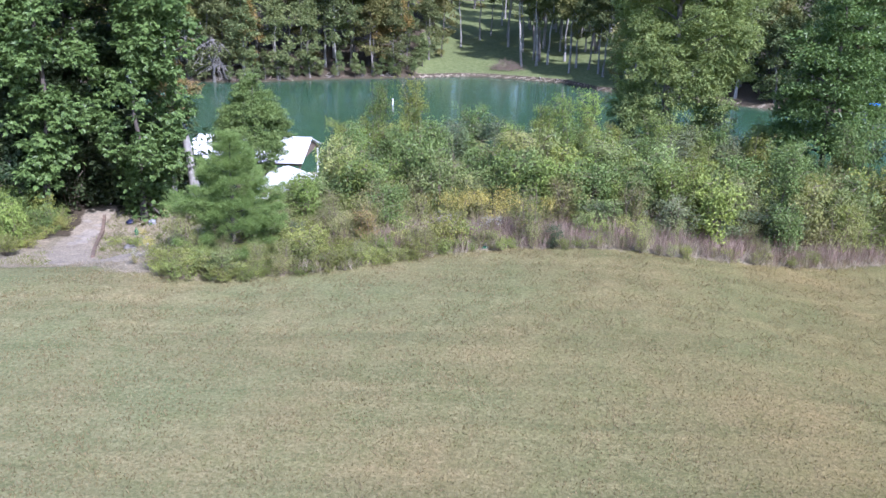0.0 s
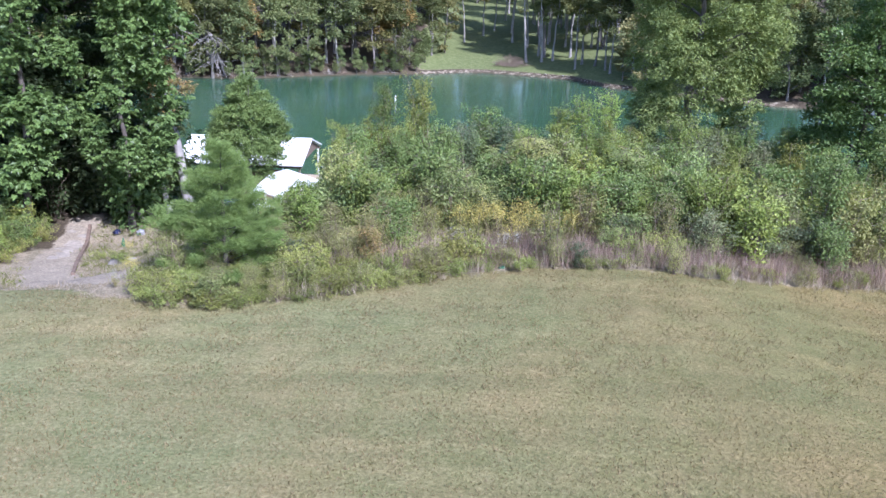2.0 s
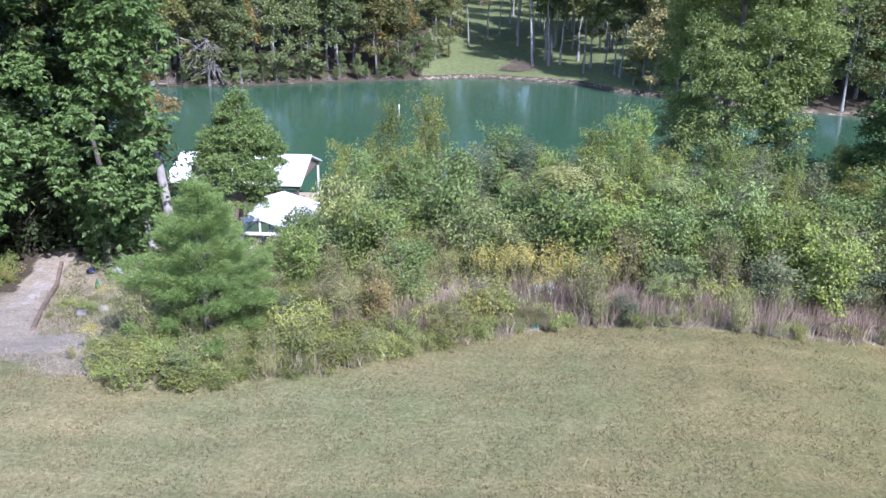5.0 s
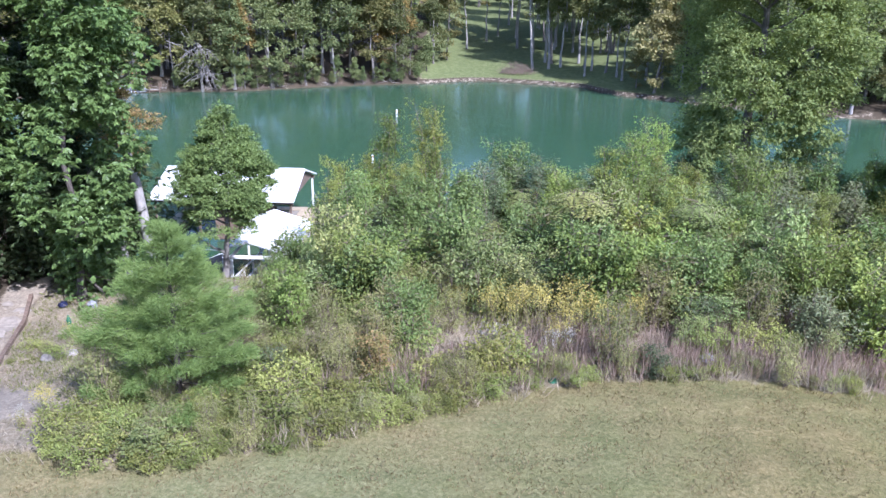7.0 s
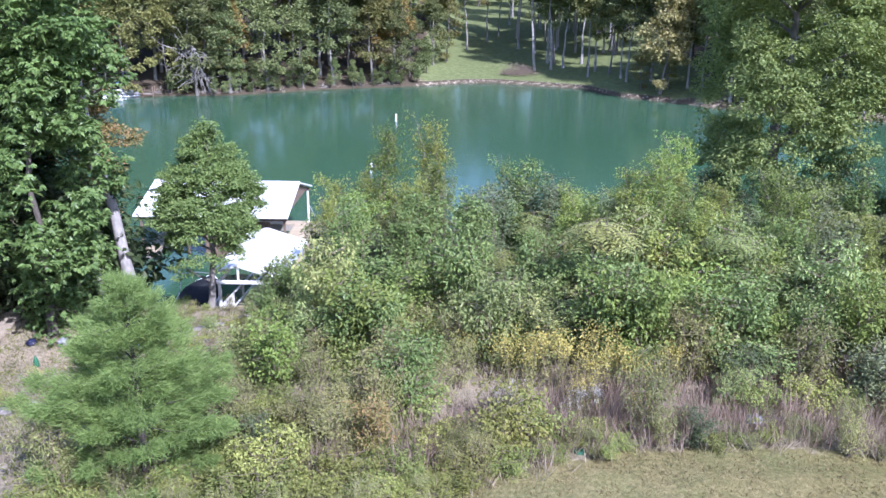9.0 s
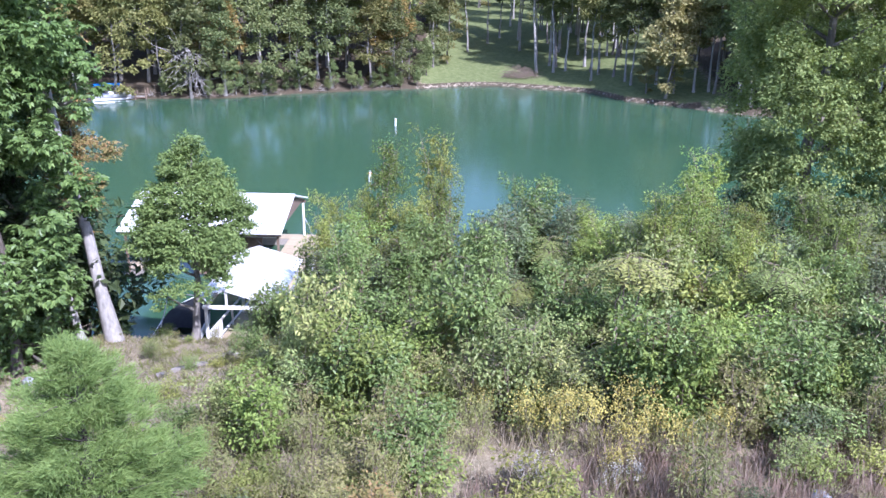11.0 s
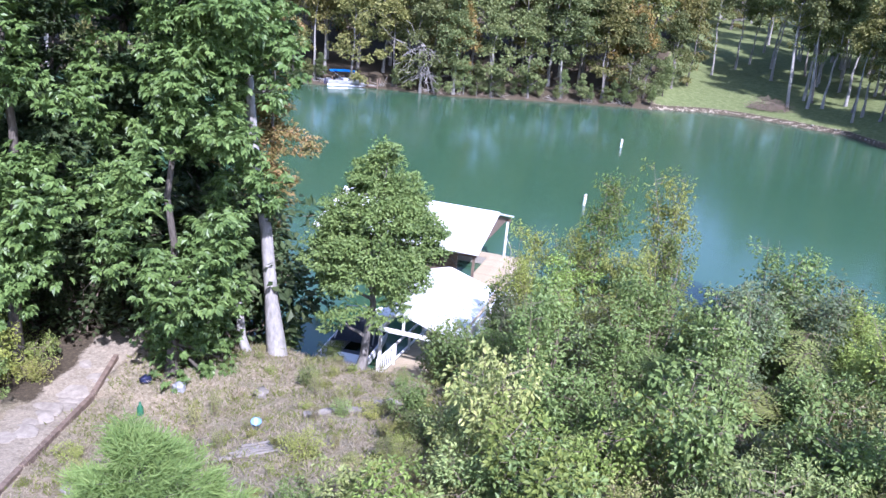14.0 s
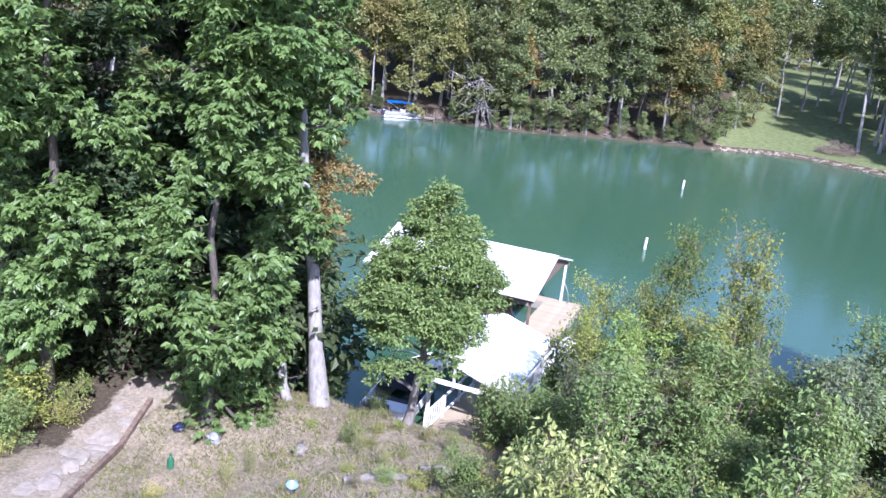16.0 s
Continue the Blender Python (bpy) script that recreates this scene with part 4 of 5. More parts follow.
plant("shrub", -15.2, 57.8, 0.4, 0.9, pr)
plant("rust", -10.2, 58.6, 0.8, 0.9, pr)
plant("darksap", -10.4, 57.6, 0.75, 0.75, pr)
plant("darksap", -9.8, 60.9, 0.75, 0.85, pr, 0.05)
plant("shrub", -10.9, 58.6, 0.75, 0.9, pr)
stub = wander(rng_of(8), (0, 0, -0.3), (-0.55, 0.1, 1.9), 6, 0.06)
snag = tagged(new("snag", mesh_of("snag", *tube_arrays(stub, np.linspace(0.2, 0.12, 6), 9), PALEBARK, True)), "pale broken tree snag beside the oak", "tree stump")
snag.location = (-17.0, 54.6, ground(-17.0, 54.6))


def blades(seed, name, label, spots, height, width, mat, lean=0.35):
    rng = rng_of(seed)
    P = np.asarray(spots, float)
    n = len(P)
    P = np.column_stack([P, ground_array(P[:, 0], P[:, 1]) - 0.02])
    D = unit(np.column_stack([rng.normal(size=(n, 2)) * lean, np.ones(n)]))
    v, f = leaf_arrays(P, D, rng.normal(size=(n, 3)) * np.array([1, 1, 0.2]), height * rng.uniform(0.45, 1.15, n) * (1 + 0.3 * np.sin(P[:, 0] * 1.7 + 2 * np.sin(P[:, 1] * 1.1)) * np.sin(P[:, 1] * 1.3 + 1.5 * np.sin(P[:, 0] * 0.8))), width, 0.2)
    tagged(new(name, mesh_of(name, v, f, mat)), label, "grass", kind="stuff")


def tufts(seed, n, inside, x0, x1, y0, y1, per, r):
    rng = rng_of(seed)
    c = np.column_stack([rng.uniform(x0, x1, n), rng.uniform(y0, y1, n)])
    c = c[inside(c[:, 0], c[:, 1])]
    return np.repeat(c, per, 0) + rng.normal(size=(len(c) * per, 2)) * r


blades(201, "dry_grass", "tall dry tan and purplish grass along the lawn", tufts(1, 1500, lambda x, y: (y > np.interp(x, LAWN_X, LAWN_Y) + 0.35) & (y < np.interp(x, LAWN_X, LAWN_Y) + np.interp(x, [4, 12], [3.4, 5.5])) & (x > -5), -6, 24, 38, 48, 22, 0.17), 0.98, 0.02, STRAW, 0.26)
blades(202, "rough_grass", "rough straw and olive grass on the open bank", tufts(2, 3000, lambda x, y: (y > np.interp(x, LAWN_X, LAWN_Y) + 0.2) & (track_mask(x, y) < 0.15) & (x < np.interp(y, [36, 47, 56, 60], [-9, -6, -7, -8])) & (y < np.interp(x, NEAR_X, NEAR_Y) - 2.2) & (x > -19.8), -20, -5, 35, 59, 14, 0.16), 0.27, 0.018, OLIVE, 0.7)
blades(203, "rough_grass", "olive grass between the shrubs of the thicket", tufts(3, 3600, lambda x, y: (y > np.interp(x, LAWN_X, LAWN_Y) + 0.15), -8, 24, 36, 50, 12, 0.16), 0.6, 0.02, OLIVE, 0.4)

rl = rng_of(9)
turf = np.column_stack([rl.uniform(-17, 18, 90000), 19 + 24 * rl.uniform(0, 1, 90000) ** 1.15])
turf = turf[turf[:, 1] < np.interp(turf[:, 0], LAWN_X, LAWN_Y) + 0.2]
blades(204, "turf", "short mown turf, green mixed with straw", turf, 0.1, 0.03, TURF, 0.7)
blades(205, "green_weeds", "green weeds sprouting through the straw on the bank", tufts(6, 2000, lambda x, y: (track_mask(x, y) < 0.15) & (x < np.interp(y, [36, 47, 56, 60], [-9, -6, -7, -8])) & (y < np.interp(x, NEAR_X, NEAR_Y) - 2.2), -20, -5, 38, 59, 16, 0.22), 0.2, 0.035, BRAMBLE, 1.0)


# ---------------------------------------------------------------- the far shore
FARWOOD = "trees of the far shore"
far_kinds = []
for i, (leaf, h, low, r, bark) in enumerate(((FARGREEN, 20, 3.0, 3.2, PALEBARK), (FARGREEN, 17, 0.6, 3.2, BARK), (FAROLIVE, 19, 1.2, 3.5, BARK), (FARORANGE, 15, 1.6, 3.2, BARK),
                                            (FAROLIVE, 21, 7.0, 3.1, PALEBARK), (FARGREEN, 14, 0.4, 2.5, DARKBARK), (FARGREEN, 22, 6.0, 3.2, BARK), (FARGREEN, 23, 9.0, 3.2, PALEBARK))):
    lab = {0: "tall green tree on the far shore", 1: "full green tree down to the water", 2: "olive-green tree on the far shore", 3: "tree turning orange and yellow", 4: "tall olive tree with bare lower trunk",
           5: "bushy green tree overhanging the water", 6: "tall green tree with a grey trunk", 7: "high-crowned tree on a slim pale trunk"}[i]
    far_kinds.append(build_tree(rng_of(300 + i), "far_tree", lab, h, low, r, leaf, bark, 170, 26, 0.42, 0.78, 0.2, group=FARWOOD, top_taper=0.55, limbs=10, aspect=0.7, shell=0.5, sprays=5, spray_r=1.15, flat=0.75))
far_kinds.append(build_tree(rng_of(309), "far_tree", "small yellow autumn tree at the far bank", 9.5, 0.5, 2.5, YELLOWLEAF, BARK, 130, 30, 0.34, 0.62, 0.16, group=FARWOOD, top_taper=0.6, limbs=8, aspect=0.7, sprays=5, spray_r=0.8))
seeded = set()


def far_tree(i, x, y, size=1.0, r=random.Random(9)):
    src = far_kinds[i]
    m = pose(x, y, ground(x, y), 0, 0, r.uniform(0, 360)) @ Matrix.Diagonal((size, size, size * r.uniform(0.9, 1.12), 1))
    if i not in seeded:
        seeded.add(i)
        src.matrix_world = m
        return src
    return copy_thing(src, m)


fr = random.Random(21)


def far_edge(x):
    return float(np.interp(x, FAR_X, FAR_Y))


x = -95.0
while x < -11.5:                                   # along the water on the wooded side
    y = far_edge(x) + fr.uniform(0.2, 1.8)
    far_tree(fr.choices((1, 5, 2, 3, 0, 4), (2.5, 2, 3, 0.5, 3, 1.5))[0], x, y, fr.uniform(0.75, 1.15), fr)
    x += fr.uniform(3.6, 6.4)
for row, gap in ((6, 4.0), (12, 4.6), (20, 5.5), (30, 6.5), (44, 8.0)):
    x = -110.0
    while x < -11 + row * 0.1:
        far_tree(fr.choices((0, 2, 3, 4, 6, 7), (3, 2.5, 0.35, 3, 2.5, 3))[0], x, far_edge(x) + row + fr.uniform(-2, 2), fr.uniform(1.0, 1.15 + row * 0.007), fr)
        x += gap * fr.uniform(0.7, 1.3)
# the hindmost rows are added to keep bright sky out of the water's reflection
for row, gap in ((58, 7.5), (72, 8.0), (90, 8.0), (108, 7.0), (130, 7.0), (152, 7.0)):   # behind the open slope
    x = -14.0
    while x < 60:
        if not (abs(x) < 9 and row < 75):
            far_tree(fr.choices((4, 7, 6) if row < 80 else (0, 1, 2), (2, 4, 2) if row < 80 else (3, 2, 2))[0], x, far_edge(x) + row + fr.uniform(-3, 3), fr.uniform(0.9, 1.2), fr)
        x += gap * fr.uniform(0.7, 1.3)
for k in range(34):                                # tall trunks on the right of the open slope
    x = fr.uniform(12.5, 40)
    far_tree(fr.choices((7, 4, 6), (4, 2, 2))[0], x, far_edge(x) + fr.uniform(8, 60), fr.uniform(0.85, 1.1), fr)
x = 38.0
while x < 110:                                     # the cove beyond
    for row in (2, 8, 16, 28):
        far_tree(fr.choices((0, 1, 2, 5, 6), (3, 3, 2, 2, 2))[0], x + fr.uniform(-2, 2), far_edge(x) + row + fr.uniform(-1, 2), fr.uniform(0.85, 1.2), fr)
    x += fr.uniform(3.4, 5.4)
for k in range(46):                                # low growth that overhangs the water
    x = -92 + k * 1.8 + fr.uniform(-0.7, 0.7)
    if abs(x + 54) > 4.5 and abs(x + 44.8) > 2:
        far_tree(fr.choice((5, 5, 1)), x, far_edge(x) + fr.uniform(-0.2, 0.9), fr.uniform(0.16, 0.42), fr)
for x, y, k, s in ((-9.0, 175.0, 5, 0.55), (-12.0, 172.0, 1, 0.7), (5.9, 217.0, 7, 0.9), (29.6, 154.6, 8, 1.5), (27.4, 158.5, 2, 0.5), (31.5, 157.0, 2, 0.5), (20.5, 172.0, 4, 0.9), (24.0, 170.0, 6, 0.9), (26.0, 164.0, 7, 0.85), (3.0, 210.0, 7, 1.0), (9.5, 200.0, 7, 1.05), (12.5, 194.0, 7, 1.0), (16.0, 189.0, 6, 1.1), (10.0, 213.0, 7, 1.1), (18.0, 201.0, 7, 1.1), (17.0, 181.0, 7, 1.0), (-8.0, 181.0, 1, 0.8), (-5.5, 187.0, 2, 0.9), (-1.5, 201.0, 7, 0.9), (-8.5, 195.0, 4, 1.0), (-6.0, 262.0, 0, 1.3), (2.0, 265.0, 0, 1.3), (-12.0, 258.0, 2, 1.3), (-8.0, 206.0, 0, 1.1), (-9.0, 214.0, 1, 1.1)):
    far_tree(k, x, y, s, fr)


def bare_tree(seed, x, y, height, lean, label):
    rng = rng_of(seed)
    ob = thing("bare_trunk", label, "tree", group="pale trunks on the open slope")
    line = wander(rng, (0, 0, -0.3), (lean, 0.3, height), 8, 0.03)
    part("trunk", mesh_of("trunk", *tube_arrays(line, np.linspace(0.3, 0.1, 8), 8), PALEBARK, True), PALEBARK, ob)
    tubes, pts = [], []
    for i in range(12):
        s = rng.uniform(0.6, 1.0)
        a = np.array([np.interp(s, np.linspace(0, 1, 8), line[:, c]) for c in range(3)])
        b = a + np.array([rng.normal() * 1.6, rng.normal() * 1.6, rng.uniform(0.3, 2.0)])
        tubes.append(tube_arrays(wander(rng, a, b, 4, 0.1), np.linspace(0.07, 0.015, 4), 4))
        pts.append(b)
    part("branchwork", mesh_of("branchwork", *merge(tubes), PALEBARK), PALEBARK, ob)
    v, f = clump_leaves(rng, np.array(pts), np.full(12, 1.0), 50, 0.45, aspect=0.7)
    part("crown", mesh_of("crown", v, f, FAROLIVE), FAROLIVE, ob)
    ob.matrix_world = pose(x, y, ground(x, y))


bare_tree(401, 11.6, 181.0, 17.0, -1.2, "pale bare tree trunk leaning over the far lawn")
bare_tree(402, 14.4, 186.0, 19.0, 0.2, "straight pale tree trunk on the far lawn")


def build_brush(seed, x, y, rx, h, label, mat, n=260, name="brushwood"):
    rng = rng_of(seed)
    tubes = []
    for i in range(n):
        a = rng.uniform(0, 6.28)
        r = rx * rng.uniform(0, 1) ** 0.5
        p = np.array([math.cos(a) * r, math.sin(a) * r * 0.7, h * (1 - (r / rx) ** 2) * rng.uniform(0, 0.8)])
        q = p + np.array([rng.normal() * 0.9, rng.normal() * 0.6, rng.normal() * 0.45 + 0.1])
        tubes.append(tube_arrays(wander(rng, p, q, 3, 0.1), np.array([0.03, 0.022, 0.01]), 3))
    v, f = merge(tubes)
    v[:, 2] = np.maximum(v[:, 2], -0.05)
    ob = tagged(new(name, mesh_of(name, v, f, mat)), label, "brush")
    ob.location = (x, y, ground(x, y))


build_brush(411, 8.4, 178.5, 3.4, 2.6, "heap of brown cut branches on the far lawn", TWIG, 620)


def dead_tree(x, y):
    """A bleached fallen crown of bare forking branches."""
    rng = rng_of(77)
    ob = thing("dead_tree", "bleached dead tree with bare branches leaning over the water", "tree")
    line = wander(rng, (0, 0, -0.3), (-0.9, -1.3, 3.1), 7, 0.08)
    part("trunk", mesh_of("trunk", *tube_arrays(line, np.linspace(0.11, 0.03, 7), 7), DEADWOOD, True), DEADWOOD, ob)
    tubes = []
    for i in range(34):
        s = rng.uniform(0.25, 1.0)
        a = np.array([np.interp(s, np.linspace(0, 1, 7), line[:, c]) for c in range(3)])
        b = a + np.array([rng.normal() * 0.9, rng.normal() * 0.7 - 0.3, rng.normal() * 0.7 - 0.1])
        tubes.append(tube_arrays(wander(rng, a, b, 5, 0.15), np.linspace(0.035, 0.014, 5), 4))
        for j in range(2):
            c = b + rng.normal(size=3) * 0.6
            tubes.append(tube_arrays(wander(rng, (a + b) / 2, c, 4, 0.1), np.linspace(0.02, 0.01, 4), 3))
    part("branchwork", mesh_of("branchwork", *merge(tubes), DEADWOOD), DEADWOOD, ob)
    ob.matrix_world = pose(x, y, ground(x, y)) @ Matrix.Diagonal((1.7, 1.7, 2.3, 1))


dead_tree(-42.9, 153.4)
for i in range(16):
    bx = -60 + i * 3.0 + fr.uniform(-1, 1)
    build_brush(420 + i, bx, far_edge(bx) + 0.5, fr.uniform(0.6, 1.3), 0.6, "driftwood and roots along the far bank", GREYWOOD if i % 2 else TWIG, 26, "driftwood")


def stone_at(x, y, s, seed, mat=STONE, label="pale grey fieldstone lying in the grass", group="stones", z=None, flat=0.6):
    rng = rng_of(seed)
    bm = bmesh.new()
    bmesh.ops.create_icosphere(bm, subdivisions=2, radius=s)
    for v in bm.verts:
        v.co *= 1 + 0.25 * noise.noise(v.co * (1.7 / s) + Vector((seed, 0, 0)))
        v.co.z *= flat
    me = bpy.data.meshes.new("stone")
    bm.to_mesh(me)
    bm.free()
    me.materials.append(mat)
    ob = tagged(new("stone", me), label, "stone", group=group)
    ob.matrix_world = pose(x, y, (ground(x, y) if z is None else z) + s * 0.15, 0, 0, rng.uniform(0, 360))


for i in range(16):
    bx = fr.uniform(2, 37)
    stone_at(bx, far_edge(bx) + fr.uniform(0.1, 1.0), fr.uniform(0.1, 0.24), 500 + i, STONE if i % 3 else BROWNWOOD, "weathered stone on the muddy far bank", "stones on the far bank")
stone_at(-2.8, 38.5, 0.16, 540)
stone_at(-16.2, 45.0, 0.4, 541)
stone_at(-15.6, 45.2, 0.25, 542)
stone_at(-9.0, 35.2, 0.11, 543)
stone_at(5.9, 41.3, 0.26, 544, GREYSACK, "whitish rock beside a dark hollow in the dry grass")
stone_at(6.4, 41.0, 0.36, 545, BROWNWOOD, "dark earthy lump at the lawn's edge")
stone_at(17.3, 45.0, 0.2, 546, GREYSACK, "white rock at the lawn's corner")


def build_house(x, y, turn):
    ob = thing("house", "small pale grey house with porch among far trees", "house", pose(x, y, ground(x, y), 0, 0, turn))
    part("wall", boxed((-5, -3.5, -1.0), (5, 3.5, 3.0), 0.02), SIDING, ob)
    bm = bmesh.new()
    for a, b, c in (((-5.5, -4.1, 2.85), (5.5, -4.1, 2.85), 1), ((-5.5, 4.1, 2.85), (5.5, 4.1, 2.85), -1)):
        lo = [bm.verts.new(a), bm.verts.new(b), bm.verts.new((5.5, 0, 4.9)), bm.verts.new((-5.5, 0, 4.9))]
        hi = [bm.verts.new(v.co + Vector((0, 0, 0.16))) for v in lo]
        for q in ((lo[3], lo[2], lo[1], lo[0]), hi, (lo[0], lo[1], hi[1], hi[0]), (lo[1], lo[2], hi[2], hi[1]), (lo[3], lo[0], hi[0], hi[3]), (lo[2], lo[3], hi[3], hi[2])):
            bm.faces.new(q)
    bmesh.ops.recalc_face_normals(bm, faces=bm.faces)
    part("roof", bm, SHINGLE, ob, "brown shingled gable roof")
    part("porch_roof", boxed((-4.4, -6.2, 2.3), (2.5, -3.6, 2.45), 0.02), WHITE, ob)
    part("porch_floor", boxed((-4.4, -6.2, -1.0), (2.5, -3.55, 0.1), 0.02), GREYWOOD, ob)
    for px in (-4.2, -2.0, 0.2, 2.3):
        part("porch_post", boxed((px - 0.08, -6.1, 0.1), (px + 0.08, -5.94, 2.3), 0.01), WHITE, ob)
    for wx in (-3.4, 0.4, 3.6):
        w = part("window", boxed((wx - 0.6, -3.56, 0.9), (wx + 0.6, -3.46, 2.2), 0.01), WHITE, ob)
        part("pane", boxed((wx - 0.5, -3.6, 1.0), (wx + 0.5, -3.565, 2.1), 0.0), GLASSDARK, w)
    part("door", boxed((-1.9, -3.58, 0.1), (-1.0, -3.47, 2.1), 0.01), BROWNWOOD, ob)


build_house(2.0, 288.0, 8)


# ---------------------------------------------------------------- on the water
TURNING_PAINT = plain("orange_paint", (0.6, 0.2, 0.03), (0.7, 0.27, 0.05), 5.0, 0.5, 0, 0.05)


def build_buoy(x, y):
    ob = thing("marker_buoy", "white upright marker buoy with an orange band floating on the lake", "buoy", pose(x, y, 0, 1, 2, 0), "marker buoys")
    bm = bmesh.new()
    bmesh.ops.create_cone(bm, cap_ends=True, segments=18, radius1=0.12, radius2=0.115, depth=1.4, matrix=Matrix.Translation((0, 0, 0.3)))
    bmesh.ops.bevel(bm, geom=[e for e in bm.edges if abs(e.verts[0].co.z - e.verts[1].co.z) < 1e-5], offset=0.04, segments=2, affect="EDGES")
    part("body", bm, WHITE, ob)
    bm = bmesh.new()
    bmesh.ops.create_cone(bm, cap_ends=True, segments=18, radius1=0.125, radius2=0.124, depth=0.07, matrix=Matrix.Translation((0, 0, 0.82)))
    part("band", bm, TURNING_PAINT, ob, "orange reflective band")


build_buoy(-10.95, 129.8)
build_buoy(-10.85, 99.2)


def build_pontoon(x, y, turn, cover, label):
    """A pontoon boat: two floats, deck, fence panels, seats, console and a cloth top on a frame."""
    ob = thing("pontoon_boat", label, "boat", pose(x, y, 0, 0, 0, turn))
    for s in (-0.9, 0.9):
        line = np.array([(-3.1, s, 0.12), (-2.6, s, 0.12), (2.2, s, 0.12), (2.8, s, 0.2), (3.2, s, 0.38)])
        part("float", mesh_of("float", *tube_arrays(line, np.array([0.28, 0.3, 0.3, 0.24, 0.05]), 12), STEEL, True), STEEL, ob, "aluminium float")
    part("deck", boxed((-3.1, -1.25, 0.42), (3.0, 1.25, 0.52), 0.02), GREYSACK, ob)
    for a, b in (((-3.0, -1.25, 0.52), (2.8, -1.2, 1.1)), ((-3.0, 1.2, 0.52), (2.8, 1.25, 1.1)), ((2.75, -1.2, 0.52), (2.8, 1.2, 1.1)), ((-3.05, -1.2, 0.52), (-3.0, 0.4, 1.1))):
        part("fence_panel", boxed(a, (b[0], b[1], 0.98), 0.01), GREYSACK if a[1] < 0 else WHITE, ob)
    for a, b in (((-2.9, -1.15, 0.52), (-2.2, 0.3, 0.95)), ((1.5, 0.55, 0.52), (2.6, 1.15, 0.95)), ((1.5, -1.15, 0.52), (2.6, -0.55, 0.95))):
        part("seat", boxed(a, b, 0.06), GREYSACK, ob)
    part("console", boxed((-0.6, -1.1, 0.52), (0.1, -0.4, 1.3), 0.05), WHITE, ob)
    part("motor", boxed((-3.5, -0.2, 0.1), (-3.12, 0.2, 1.05), 0.07), NAVY, ob, "dark outboard motor")
    bm = bmesh.new()
    n = 9
    rows = [[bm.verts.new((-2.7 + 4.2 * i / (n - 1), -1.2 + 2.4 * j / (n - 1), 2.35 + 0.22 * math.sin(math.pi * j / (n - 1)) - 0.1 * abs(i - 4) / 4)) for j in range(n)] for i in range(n)]
    for i in range(n - 1):
        for j in range(n - 1):
            bm.faces.new((rows[i][j], rows[i + 1][j], rows[i + 1][j + 1], rows[i][j + 1]))
    bmesh.ops.solidify(bm, geom=bm.faces[:], thickness=0.03)
    part("canopy", bm, cover, ob, "bright blue cloth top")
    for sx_ in (-2.4, 1.2):
        for s in (-1.15, 1.15):
            part("canopy_pole", mesh_of("canopy_pole", *tube_arrays([(-0.4, s, 1.05), (sx_ * 0.6 - 0.15, s, 1.8), (sx_, s, 2.36)], [0.02] * 3, 6), STEEL), STEEL, ob)


build_pontoon(-56.4, 149.6, 33, BLUECLOTH, "white pontoon boat with a bright blue cloth top moored ashore")
build_pontoon(60.0, 129.0, -35, BLUECLOTH, "white pontoon boat with a blue top in the cove")


def small_dock(x, y, turn, lx, ly):
    ob = thing("mooring_dock", "low grey timber mooring dock with posts at the shore", "dock", pose(x, y, 0, 0, 0, turn))
    n = int(lx / 0.2)
    for i in range(n):
        part("plank", boxed((-lx / 2 + i * 0.2, -ly / 2, 0.42), (-lx / 2 + i * 0.2 + 0.18, ly / 2, 0.47), 0), GREYWOOD, ob)
    for px in (-lx / 2, lx / 2):
        for py in (-ly / 2, ly / 2):
            part("post", mesh_of("post", *tube_arrays([(px, py, -1.5), (px, py, 0.6), (px, py, 1.5)], [0.11] * 3, 9), BROWNWOOD, True), BROWNWOOD, ob)
    for py in (-ly / 2 + 0.1, ly / 2 - 0.1):
        part("beam", boxed((-lx / 2, py - 0.06, 0.2), (lx / 2, py + 0.06, 0.415), 0.01), BROWNWOOD, ob)


small_dock(-59.9, 148.8, 12, 3.2, 2.4)
small_dock(-52.4, 151.2, 12, 1.6, 2.0)


# ---------------------------------------------------------------- the covered boat dock
def roof_slab(ob, a, b, c, d, thick=0.07):
    """A sheet roof over four corners with raised standing seams along its fall (a to d, b to c)."""
    bm = bmesh.new()
    a, b, c, d = (Vector(p) for p in (a, b, c, d))
    n = (b - a).cross(d - a).normalized()
    if n.z < 0:
        n = -n

    def slab(p, q, r, s, t):
        lo = [bm.verts.new(v) for v in (p, q, r, s)]
        hi = [bm.verts.new(v + n * t) for v in (p, q, r, s)]
        for f in ([lo[3], lo[2], lo[1], lo[0]], hi, *[[lo[i], lo[(i + 1) % 4], hi[(i + 1) % 4], hi[i]] for i in range(4)]):
            bm.faces.new(f)

    slab(a, b, c, d, thick)
    length = (b - a).length
    k = max(2, int(length / 0.45))
    bmesh.ops.recalc_face_normals(bm, faces=bm.faces)
    slope = part("roof_slope", bm, ROOF, ob, "white sheet-metal roof slope")
    up = n * (thick + 0.001)
    for i in range(k + 1):
        t, w = i / k, 0.02 / length
        t0, t1 = max(0, t - w), min(1, t + w)
        bm = bmesh.new()
        slab(a.lerp(b, t0) + up, a.lerp(b, t1) + up, d.lerp(c, t1) + up, d.lerp(c, t0) + up, 0.028)
        bmesh.ops.recalc_face_normals(bm, faces=bm.faces)
        part("seam", bm, ROOF, slope)


def post(ob, x, y, z0, z1, w=0.07, mat=WHITE, name="post"):
    part(name, boxed((x - w, y - w, z0), (x + w, y + w, z1), 0.012), mat, ob)


